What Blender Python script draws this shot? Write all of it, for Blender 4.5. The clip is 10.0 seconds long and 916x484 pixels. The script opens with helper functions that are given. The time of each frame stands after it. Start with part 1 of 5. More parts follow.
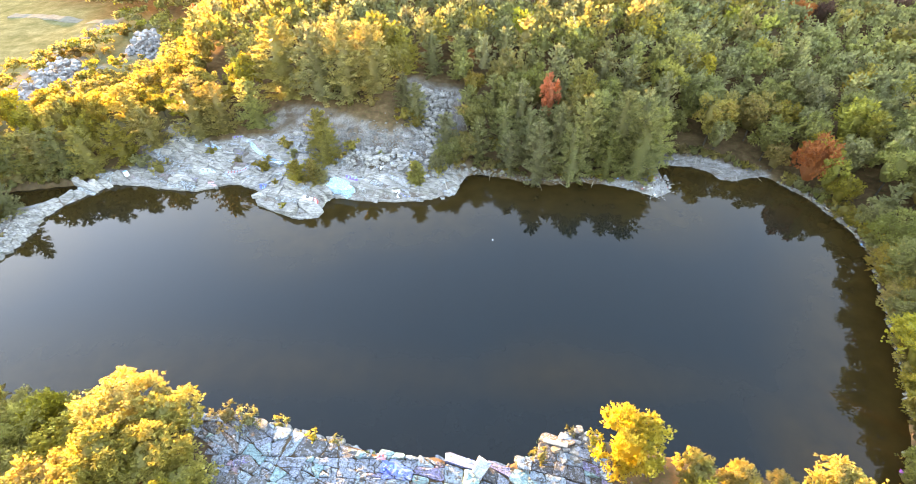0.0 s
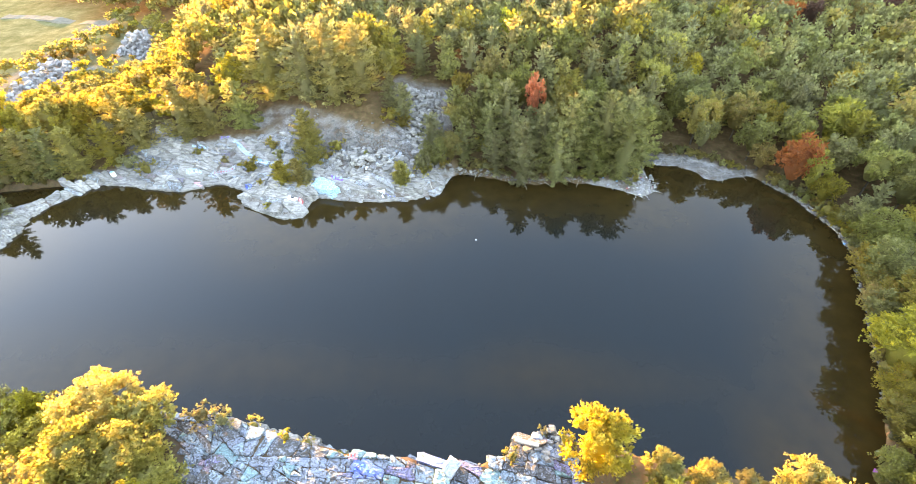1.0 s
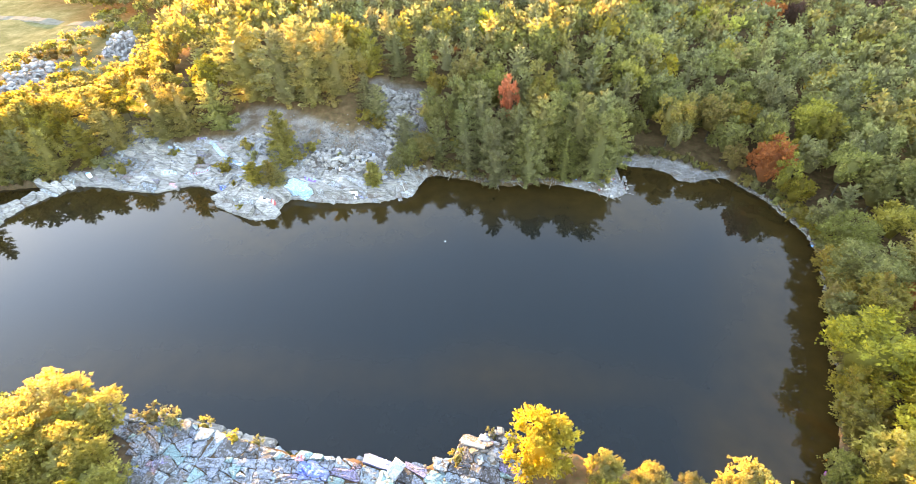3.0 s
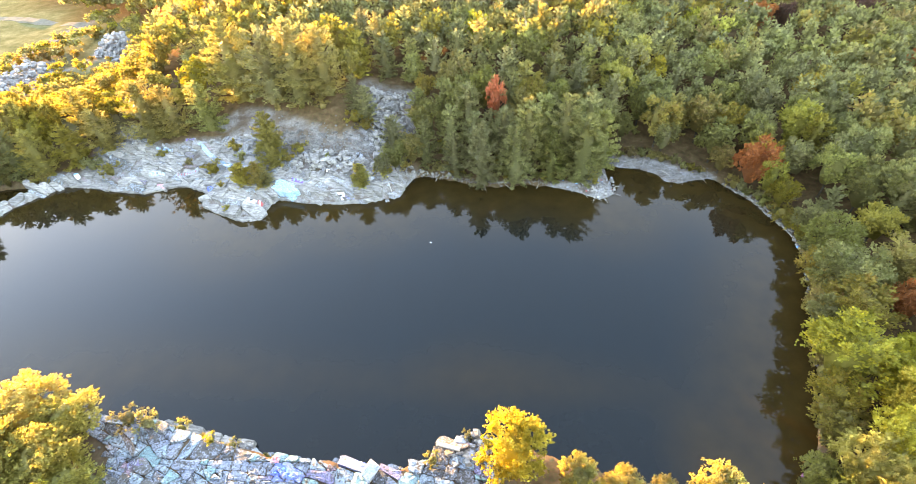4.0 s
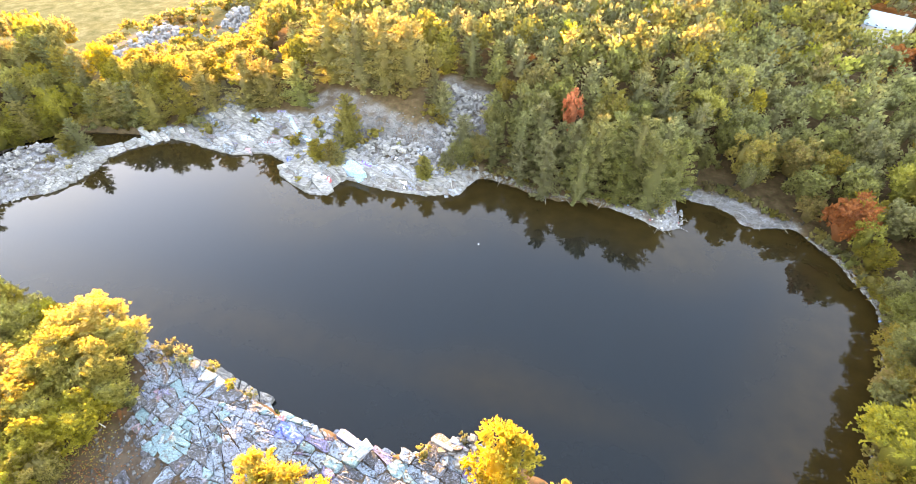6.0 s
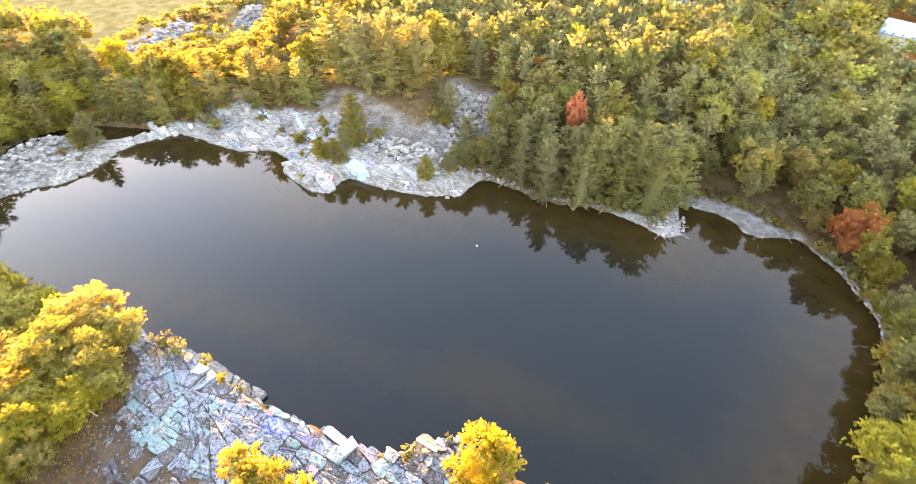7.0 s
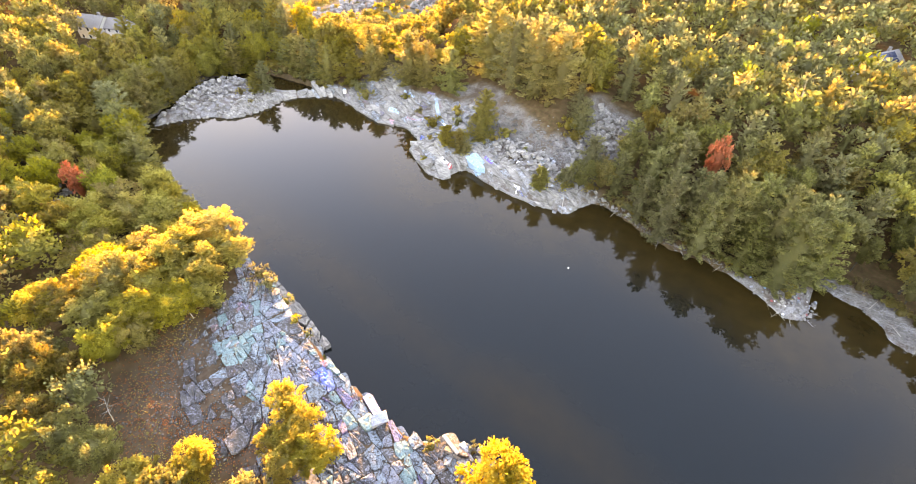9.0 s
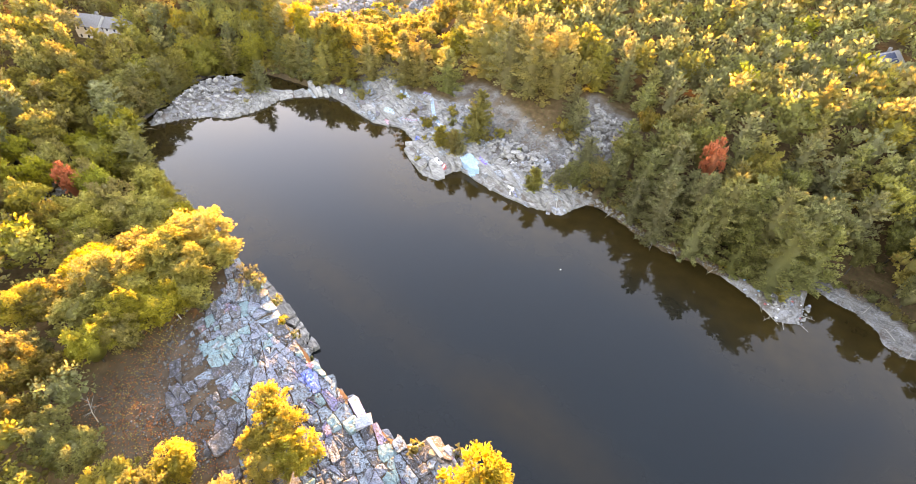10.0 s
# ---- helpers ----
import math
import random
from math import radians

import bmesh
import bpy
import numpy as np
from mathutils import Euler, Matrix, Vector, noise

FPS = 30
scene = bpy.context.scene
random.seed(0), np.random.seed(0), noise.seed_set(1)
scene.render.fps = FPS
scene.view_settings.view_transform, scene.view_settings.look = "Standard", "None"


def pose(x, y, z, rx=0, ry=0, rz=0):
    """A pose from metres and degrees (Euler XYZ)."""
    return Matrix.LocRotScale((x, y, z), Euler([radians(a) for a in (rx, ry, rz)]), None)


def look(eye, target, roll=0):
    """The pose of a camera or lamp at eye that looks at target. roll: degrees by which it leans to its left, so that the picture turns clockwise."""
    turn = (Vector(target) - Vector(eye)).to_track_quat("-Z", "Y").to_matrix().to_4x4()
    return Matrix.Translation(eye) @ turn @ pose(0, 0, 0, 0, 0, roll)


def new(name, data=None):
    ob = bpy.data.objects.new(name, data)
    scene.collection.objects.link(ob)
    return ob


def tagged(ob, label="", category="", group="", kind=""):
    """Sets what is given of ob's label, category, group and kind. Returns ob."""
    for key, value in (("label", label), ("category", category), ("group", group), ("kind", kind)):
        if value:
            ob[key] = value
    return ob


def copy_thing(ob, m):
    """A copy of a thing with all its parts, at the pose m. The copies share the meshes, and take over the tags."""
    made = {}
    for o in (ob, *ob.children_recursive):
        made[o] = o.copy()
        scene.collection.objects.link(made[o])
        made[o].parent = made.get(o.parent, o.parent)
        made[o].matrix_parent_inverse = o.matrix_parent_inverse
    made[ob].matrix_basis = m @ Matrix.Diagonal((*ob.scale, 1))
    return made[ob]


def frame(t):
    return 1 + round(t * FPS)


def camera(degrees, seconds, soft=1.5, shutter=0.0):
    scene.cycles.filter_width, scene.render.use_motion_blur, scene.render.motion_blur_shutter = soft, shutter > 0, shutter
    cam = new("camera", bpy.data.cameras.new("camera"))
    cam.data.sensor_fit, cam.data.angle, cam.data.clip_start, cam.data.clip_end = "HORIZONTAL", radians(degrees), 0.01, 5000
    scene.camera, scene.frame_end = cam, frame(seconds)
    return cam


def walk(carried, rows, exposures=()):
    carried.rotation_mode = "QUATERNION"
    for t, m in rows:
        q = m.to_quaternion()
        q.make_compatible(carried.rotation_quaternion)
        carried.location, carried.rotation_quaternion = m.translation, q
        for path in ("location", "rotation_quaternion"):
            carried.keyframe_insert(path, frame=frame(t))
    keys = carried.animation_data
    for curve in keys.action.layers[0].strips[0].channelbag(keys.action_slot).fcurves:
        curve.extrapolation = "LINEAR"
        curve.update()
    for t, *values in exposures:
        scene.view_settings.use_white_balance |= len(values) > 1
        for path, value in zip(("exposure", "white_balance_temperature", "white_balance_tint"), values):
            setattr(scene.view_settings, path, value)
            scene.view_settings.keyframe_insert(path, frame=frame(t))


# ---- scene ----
cam = camera(87.3, 10.0, soft=0.8, shutter=0.6)
PATH = [
    (0, (-1.92, -1.714, 77.154), (-2.014, -0.256, 75.788), -2.1),
    (0.5, (0.137, -1.692, 77.139), (0.043, -0.234, 75.773), -2.2),
    (1, (2.218, -1.636, 77.14), (2.12, -0.178, 75.773), -2.3),
    (1.5, (4.251, -1.601, 77.175), (4.151, -0.144, 75.808), -2.3),
    (2, (6.194, -1.559, 77.218), (6.092, -0.102, 75.852), -2.4),
    (2.5, (8.088, -1.422, 77.272), (7.984, 0.035, 75.906), -2.4),
    (4, (13.476, -0.871, 77.484), (13.368, 0.585, 76.117), -2.5),
    (4.5, (15.16, -0.732, 77.518), (15.053, 0.724, 76.151), -2.5),
    (5, (16.735, -0.639, 77.536), (16.609, 0.817, 76.172), -2.3),
    (5.5, (18.214, -0.509, 77.539), (17.91, 0.929, 76.183), -1.2),
    (5.7, (18.798, -0.428, 77.549), (18.419, 0.994, 76.194), -0.7),
    (7, (22.506, 0.605, 77.572), (22.049, 2.009, 76.223), -0.2),
    (7.5, (23.771, 1.107, 77.599), (23.161, 2.453, 76.252), 0.8),
    (8, (24.863, 1.811, 77.633), (24.042, 3.039, 76.284), 2.3),
    (8.5, (25.855, 2.592, 77.7), (24.985, 3.784, 76.35), 2.7),
    (9, (26.798, 3.451, 77.773), (25.92, 4.638, 76.423), 2.8),
    (9.5, (27.644, 4.49, 77.839), (26.762, 5.672, 76.488), 2.7),
    (10, (28.459, 5.528, 77.901), (27.572, 6.705, 76.549), 2.7),
]
walk(cam, [(t, look(eye, target, roll)) for t, eye, target, roll in PATH], [(0.0, 5.58, 14400, 33), (5.0, 5.58, 14400, 33), (5.5, 5.72, 15400, 36), (7.0, 5.67, 18200, 42), (7.5, 5.67, 19600, 44), (8.0, 5.54, 20300, 46), (8.5, 5.44, 20300, 46), (9.0, 5.38, 19800, 45), (10.0, 5.38, 19800, 44)])

# The camera's path is keyed above; below: light, materials, terrain, things.

# ---- light ----
SUN_EL, SUN_AZ = 4.5, 52.0          # degrees above the horizon, degrees left of +y
world = bpy.data.worlds.new("evening_sky")
scene.world = world
world.use_nodes = True
sky = world.node_tree.nodes.new("ShaderNodeTexSky")
sky.sky_type, sky.sun_disc = "NISHITA", False
sky.sun_elevation, sky.sun_rotation = radians(SUN_EL), radians(-SUN_AZ)
sky.air_density, sky.dust_density, sky.ozone_density = 1.0, 0.15, 3.0
world.node_tree.links.new(sky.outputs[0], world.node_tree.nodes["Background"].inputs[0])
world.node_tree.nodes["Background"].inputs[1].default_value = 0.15

sun = new("sun", bpy.data.lights.new("sun", "SUN"))
sun.data.energy, sun.data.angle, sun.data.color = 1.2, radians(0.6), (1.0, 0.77, 0.40)
to_sun = Vector((-math.sin(radians(SUN_AZ)) * math.cos(radians(SUN_EL)), math.cos(radians(SUN_AZ)) * math.cos(radians(SUN_EL)), math.sin(radians(SUN_EL))))
sun.matrix_world = look(to_sun * 300, (0, 0, 0))


# ---- materials ----
class Nodes:
    """A short hand for building a node material."""

    def __init__(self, name):
        self.mat = bpy.data.materials.new(name)
        self.mat.use_nodes = True
        self.tree = self.mat.node_tree
        self.bsdf = self.tree.nodes["Principled BSDF"]
        self.out = self.tree.nodes["Material Output"]

    def add(self, kind, **inputs):
        node = self.tree.nodes.new(kind)
        for key, value in inputs.items():
            self.put(node.inputs[key.replace("_", " ")], value)
        return node

    def put(self, socket, value):
        if isinstance(value, bpy.types.NodeSocket):
            self.tree.links.new(value, socket)
        elif isinstance(value, tuple) and len(value) == 3:
            socket.default_value = (*value, 1.0)
        else:
            socket.default_value = value

    def place(self, scale=(1, 1, 1), turn=0.0):
        co = self.tree.nodes.new("ShaderNodeNewGeometry").outputs["Position"]
        mp = self.add("ShaderNodeMapping", Vector=co)
        mp.inputs["Scale"].default_value = scale
        mp.inputs["Rotation"].default_value = (0, 0, radians(turn))
        return mp.outputs[0]

    def noise(self, scale, detail=4.0, rough=0.55, vector=None, warp=0.0):
        n = self.add("ShaderNodeTexNoise", Scale=scale, Detail=detail, Roughness=rough, Distortion=warp)
        self.put(n.inputs["Vector"], vector if vector else self.place())
        return n.outputs["Fac"]

    def ramp(self, fac, stops, smooth=False):
        r = self.tree.nodes.new("ShaderNodeValToRGB")
        self.put(r.inputs[0], fac)
        if smooth:
            r.color_ramp.interpolation = "EASE"
        el = r.color_ramp.elements
        while len(el) < len(stops):
            el.new(0.5)
        for e, (pos, col) in zip(el, stops):
            e.position = pos
            e.color = (*col, 1) if isinstance(col, tuple) else (col, col, col, 1)
        return r.outputs[0]

    def mix(self, fac, a, b, how="MIX"):
        m = self.tree.nodes.new("ShaderNodeMix")
        m.data_type, m.blend_type = "RGBA", how
        self.put(m.inputs[0], fac)
        self.put(m.inputs[6], a)
        self.put(m.inputs[7], b)
        return m.outputs[2]

    def maths(self, how, a, b=0.0):
        m = self.tree.nodes.new("ShaderNodeMath")
        m.operation = how
        self.put(m.inputs[0], a)
        self.put(m.inputs[1], b)
        return m.outputs[0]

    def attr(self, name):
        a = self.tree.nodes.new("ShaderNodeAttribute")
        a.attribute_name = name
        return a.outputs["Fac"]

    def bump(self, height, strength, distance):
        return self.add("ShaderNodeBump", Height=height, Strength=strength, Distance=distance).outputs[0]

    def done(self, colour, rough=0.8, normal=None, metal=0.0, spec=0.3):
        self.put(self.bsdf.inputs["Base Color"], colour)
        self.put(self.bsdf.inputs["Roughness"], rough)
        self.put(self.bsdf.inputs["Metallic"], metal)
        self.put(self.bsdf.inputs["Specular IOR Level"], spec)
        if normal:
            self.put(self.bsdf.inputs["Normal"], normal)
        return self.mat


def plain(name, colour, rough=0.7, metal=0.0, vary=0.25, scale=3.0):
    """A weathered painted or raw surface of one colour."""
    n = Nodes(name)
    dark = tuple(c * (1 - vary) for c in colour)
    tone = n.ramp(n.noise(scale, 5), [(0.3, dark), (0.7, colour)])
    tone = n.mix(n.maths("MULTIPLY", n.noise(scale * 7, 3), 0.35), tone, tuple(c * 0.6 for c in colour))
    return n.done(tone, rough, n.bump(n.noise(scale * 9, 3), 0.3, 0.01), metal)


def leaf_material(name, deep, light, glow=0.42, tip=None, sun_gold=None, vary=1.0):
    """Foliage: every leaf cluster and every tree a little different, light shining through.
    Two gold colours, where given, put sunlight into the top of a green crown."""
    n = Nodes(name)
    single = n.tree.nodes.new("ShaderNodeNewGeometry").outputs["Random Per Island"]
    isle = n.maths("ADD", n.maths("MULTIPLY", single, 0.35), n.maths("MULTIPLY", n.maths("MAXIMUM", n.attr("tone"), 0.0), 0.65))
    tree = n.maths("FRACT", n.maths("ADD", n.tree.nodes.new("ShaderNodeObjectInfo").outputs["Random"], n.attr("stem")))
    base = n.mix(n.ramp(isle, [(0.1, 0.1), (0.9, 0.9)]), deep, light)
    if tip:
        base = n.mix(n.ramp(n.maths("FRACT", n.maths("MULTIPLY", n.attr("tone"), 17.3)), [(0.72, 0.0), (0.95, 0.8)]), base, tip)
    if sun_gold:
        local = n.tree.nodes.new("ShaderNodeTexCoord").outputs["Object"]
        split = n.tree.nodes.new("ShaderNodeSeparateXYZ")
        n.put(split.inputs[0], local)
        level = n.maths("ADD", n.maths("MULTIPLY", split.outputs[2], 0.085), n.maths("MULTIPLY", n.noise(0.45, 3, vector=local), 0.7))
        level = n.maths("ADD", level, n.maths("MULTIPLY", tree, 0.22))
        level = n.maths("ADD", level, n.maths("MULTIPLY", isle, 0.16))
        # more gold with height in the crown: sunlit tops done by leaf colour
        base = n.mix(n.ramp(level, [(0.84, 0.0), (1.1, 1.0)]), base, n.mix(isle, sun_gold[0], sun_gold[1]))
    # inner cores are browned darker: the shade inside a crown, put into colour
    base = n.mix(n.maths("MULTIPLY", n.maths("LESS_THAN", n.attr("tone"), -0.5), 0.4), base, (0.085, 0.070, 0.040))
    hsv = n.add("ShaderNodeHueSaturation", Color=base)
    n.put(hsv.inputs["Hue"], n.maths("ADD", n.maths("MULTIPLY", tree, 0.034 * vary), 0.5 - 0.019 * vary))
    n.put(hsv.inputs["Value"], n.maths("ADD", n.maths("MULTIPLY", n.maths("FRACT", n.maths("MULTIPLY", tree, 7.7)), 0.55 * vary), 1.0 - 0.25 * vary))
    n.put(hsv.inputs["Saturation"], n.maths("ADD", n.maths("MULTIPLY", n.maths("FRACT", n.maths("MULTIPLY", tree, 3.1)), 0.3 * vary), 1.0 - 0.2 * vary))
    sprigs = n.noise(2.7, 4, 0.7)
    # noise darkens the hollows between sprigs: gap shade held in the colour
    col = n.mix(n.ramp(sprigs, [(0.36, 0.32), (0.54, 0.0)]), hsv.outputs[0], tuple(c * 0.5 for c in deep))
    n.done(col, 0.6, n.bump(n.maths("ADD", sprigs, n.noise(7.0, 2)), 0.8, 0.5), spec=0.2)
    thin = n.add("ShaderNodeBsdfTranslucent", Color=n.mix(0.5, col, light))
    both = n.add("ShaderNodeMixShader", Fac=glow)
    n.tree.links.new(n.bsdf.outputs[0], both.inputs[1])
    n.tree.links.new(thin.outputs[0], both.inputs[2])
    n.tree.links.new(both.outputs[0], n.out.inputs[0])
    return n.mat


def rock_material(name, paint=None, cover=0.5, scale=0.55, grime=0.0, strata=-20.0, vary=0.5, pale=0.0):
    """Grey quarry granite with beds, stains, lichen and cracks; paint: colours sprayed and scrawled over part of it."""
    n = Nodes(name)
    tint = n.tree.nodes.new("ShaderNodeObjectInfo").outputs["Random"]
    base = n.ramp(n.noise(0.35, 6, 0.6, warp=0.4), [(0.25, (0.120, 0.112, 0.102)), (0.5, (0.210, 0.198, 0.182)), (0.75, (0.315, 0.295, 0.270))])
    beds = n.noise(1.0, 5, 0.6, n.place((0.35, 2.6, 2.6), -strata), 0.6)
    base = n.mix(n.ramp(beds, [(0.38, 0.85), (0.5, 0.0)]), base, (0.085, 0.080, 0.076))
    base = n.mix(n.ramp(beds, [(0.56, 0.0), (0.7, 0.5)]), base, (0.38, 0.357, 0.33))
    base = n.mix(n.ramp(n.noise(2.6, 5), [(0.45, 0.0), (0.7, 0.5)]), base, (0.14, 0.13, 0.12))
    base = n.mix(n.ramp(n.noise(9.0, 3), [(0.52, 0.0), (0.72, 0.6)]), base, (0.07, 0.066, 0.064))
    base = n.mix(n.ramp(n.noise(0.9, 4, warp=0.8), [(0.62, 0.0), (0.72, 0.5)]), base, (0.13, 0.105, 0.08))
    hsv = n.add("ShaderNodeHueSaturation", Color=base)
    n.put(hsv.inputs["Value"], n.maths("ADD", n.maths("MULTIPLY", tint, vary), 0.88 + pale - vary * 0.5))
    base = n.mix(n.maths("MULTIPLY", n.ramp(n.noise(0.6, 6, 0.65, warp=0.6), [(0.3, 0.35), (0.65, 1.0)]), grime), hsv.outputs[0], (0.045, 0.042, 0.045))
    if paint:
        first, second = paint
        area = n.ramp(n.noise(scale, 4, 0.7, warp=1.2), [(0.56 - 0.22 * cover, 0.0), (0.62 - 0.22 * cover, 0.8)])
        strokes = n.ramp(n.noise(scale * 3.4, 2, 0.5, warp=2.5), [(0.42, (first)), (0.5, second), (0.58, first)])
        worn = n.ramp(n.noise(5.0, 4), [(0.3, 0.25), (0.6, 1.0)])
        base = n.mix(n.maths("MULTIPLY", area, worn), base, strokes)
        scrawl = n.ramp(n.noise(1.5, 1, 0.4, warp=3.0), [(0.455, 0.0), (0.475, 0.8), (0.495, 0.0)])
        scrawl = n.maths("MULTIPLY", scrawl, n.ramp(n.noise(0.45, 2), [(0.45, 0.0), (0.55, 1.0)]))
        base = n.mix(n.maths("MULTIPLY", scrawl, worn), base, second)
    crack = n.add("ShaderNodeTexVoronoi", Scale=0.95)
    crack.feature = "DISTANCE_TO_EDGE"
    jag = n.add("ShaderNodeMapping", Vector=n.place((0.6, 1.5, 1.5), -strata))
    n.put(crack.inputs["Vector"], n.mix(0.12, jag.outputs[0], n.add("ShaderNodeTexNoise", Scale=1.7, Detail=3.0, Vector=n.place()).outputs["Color"]))
    line = n.ramp(crack.outputs["Distance"], [(0.0, 0.5), (0.03, 0.0)])
    base = n.mix(line, base, (0.05, 0.045, 0.042))
    relief = n.maths("ADD", n.noise(1.6, 6, 0.65), n.maths("MULTIPLY", n.noise(11.0, 4), 0.3))
    relief = n.maths("ADD", relief, n.maths("MULTIPLY", beds, 0.8))
    return n.done(base, 0.85, n.bump(n.maths("SUBTRACT", relief, n.maths("MULTIPLY", line, 0.5)), 0.85, 0.2), spec=0.25)


M = {}
M["rock"] = rock_material("granite", pale=0.4)
M["shingle_stone"] = rock_material("dull_shingle", pale=-0.12)
M["rubble"] = rock_material("fresh_broken_granite", pale=0.45, vary=0.6)
M["rock_sky"] = rock_material("granite_sky_blue_paint", ((0.26, 0.38, 0.45), (0.42, 0.50, 0.55)), 0.25, 1.1)
M["rock_pale"] = rock_material("granite_pale_paint", ((0.40, 0.43, 0.46), (0.24, 0.32, 0.42)), 0.3, 1.3)
M["rock_blue"] = rock_material("granite_blue_paint", ((0.03, 0.11, 0.40), (0.22, 0.36, 0.55)), 0.7, 0.9)
M["rock_pink"] = rock_material("granite_pink_paint", ((0.36, 0.14, 0.18), (0.40, 0.33, 0.36)), 0.2, 1.2)
M["rock_violet"] = rock_material("granite_violet_paint", ((0.15, 0.11, 0.32), (0.36, 0.36, 0.44)), 0.2, 1.2)
M["rock_white"] = rock_material("granite_white_paint", ((0.46, 0.50, 0.54), (0.20, 0.34, 0.50)), 1.4, 1.6)
M["rock_cyan"] = rock_material("granite_cyan_paint", ((0.10, 0.52, 0.78), (0.62, 0.82, 0.88)), 1.5, 0.35)
M["crag"] = rock_material("cliff_granite", ((0.20, 0.23, 0.27), (0.30, 0.35, 0.42)), 0.2, 1.9, 0.55, vary=0.3, pale=-0.4)
M["crag_dark"] = rock_material("trodden_cliff_granite", ((0.16, 0.15, 0.19), (0.26, 0.29, 0.36)), 0.15, 1.8, 0.62, vary=0.3, pale=-0.4)
M["crag_pale"] = rock_material("cliff_granite_pale_paint", ((0.29, 0.33, 0.37), (0.12, 0.19, 0.31)), 0.6, 2.0, 0.55, vary=0.3, pale=-0.4)
M["crag_sky"] = rock_material("cliff_granite_sky_paint", ((0.16, 0.28, 0.35), (0.32, 0.38, 0.42)), 0.6, 1.7, 0.55, vary=0.3, pale=-0.4)
M["crag_teal"] = rock_material("cliff_granite_teal_paint", ((0.09, 0.30, 0.31), (0.26, 0.38, 0.40)), 0.8, 0.9, 0.35, vary=0.25, pale=-0.4)
M["crag_violet"] = rock_material("cliff_granite_violet_paint", ((0.15, 0.12, 0.32), (0.36, 0.37, 0.46)), 0.6, 1.9, 0.35, vary=0.25, pale=-0.4)
M["crag_pink"] = rock_material("cliff_granite_pink_paint", ((0.40, 0.17, 0.22), (0.38, 0.36, 0.42)), 0.5, 1.8, 0.35, vary=0.25, pale=-0.4)
M["pale_rock"] = plain("pale_weathered_granite", (0.32, 0.32, 0.318), 0.85, vary=0.55, scale=0.8)
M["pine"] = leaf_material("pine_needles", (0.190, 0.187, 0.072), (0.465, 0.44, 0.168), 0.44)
# the pine needles again, with low sunlight mixed into their colour
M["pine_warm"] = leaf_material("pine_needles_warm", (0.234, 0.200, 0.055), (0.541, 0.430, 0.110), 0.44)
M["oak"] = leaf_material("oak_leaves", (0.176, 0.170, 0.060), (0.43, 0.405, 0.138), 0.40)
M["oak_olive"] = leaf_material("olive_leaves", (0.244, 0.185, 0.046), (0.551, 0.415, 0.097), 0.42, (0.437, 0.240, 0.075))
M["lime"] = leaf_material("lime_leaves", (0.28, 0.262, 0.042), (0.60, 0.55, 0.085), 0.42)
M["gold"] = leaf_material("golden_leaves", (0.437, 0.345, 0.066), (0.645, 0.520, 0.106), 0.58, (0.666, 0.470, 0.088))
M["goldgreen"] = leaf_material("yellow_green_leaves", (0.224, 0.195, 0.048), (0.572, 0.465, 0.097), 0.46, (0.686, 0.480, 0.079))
# green leaves whose tops carry sunlight as gold colour
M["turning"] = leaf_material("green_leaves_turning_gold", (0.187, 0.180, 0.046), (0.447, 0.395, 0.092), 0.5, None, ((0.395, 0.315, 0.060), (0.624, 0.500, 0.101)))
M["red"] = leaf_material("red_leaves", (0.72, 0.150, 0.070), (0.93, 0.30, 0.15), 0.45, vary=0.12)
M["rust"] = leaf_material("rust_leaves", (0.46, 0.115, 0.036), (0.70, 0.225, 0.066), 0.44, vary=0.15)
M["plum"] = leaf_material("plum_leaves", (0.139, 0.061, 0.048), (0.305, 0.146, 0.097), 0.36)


def bark_material():
    n = Nodes("bark")
    v = n.place((6, 6, 1.2))
    col = n.ramp(n.noise(1.6, 5, vector=v), [(0.3, (0.030, 0.024, 0.019)), (0.7, (0.10, 0.082, 0.066))])
    return n.done(col, 0.9, n.bump(n.noise(2.5, 4, vector=v), 0.8, 0.05), spec=0.1)


M["bark"] = bark_material()
M["deadwood"] = plain("bleached_wood", (0.42, 0.38, 0.33), 0.85, scale=2.0)


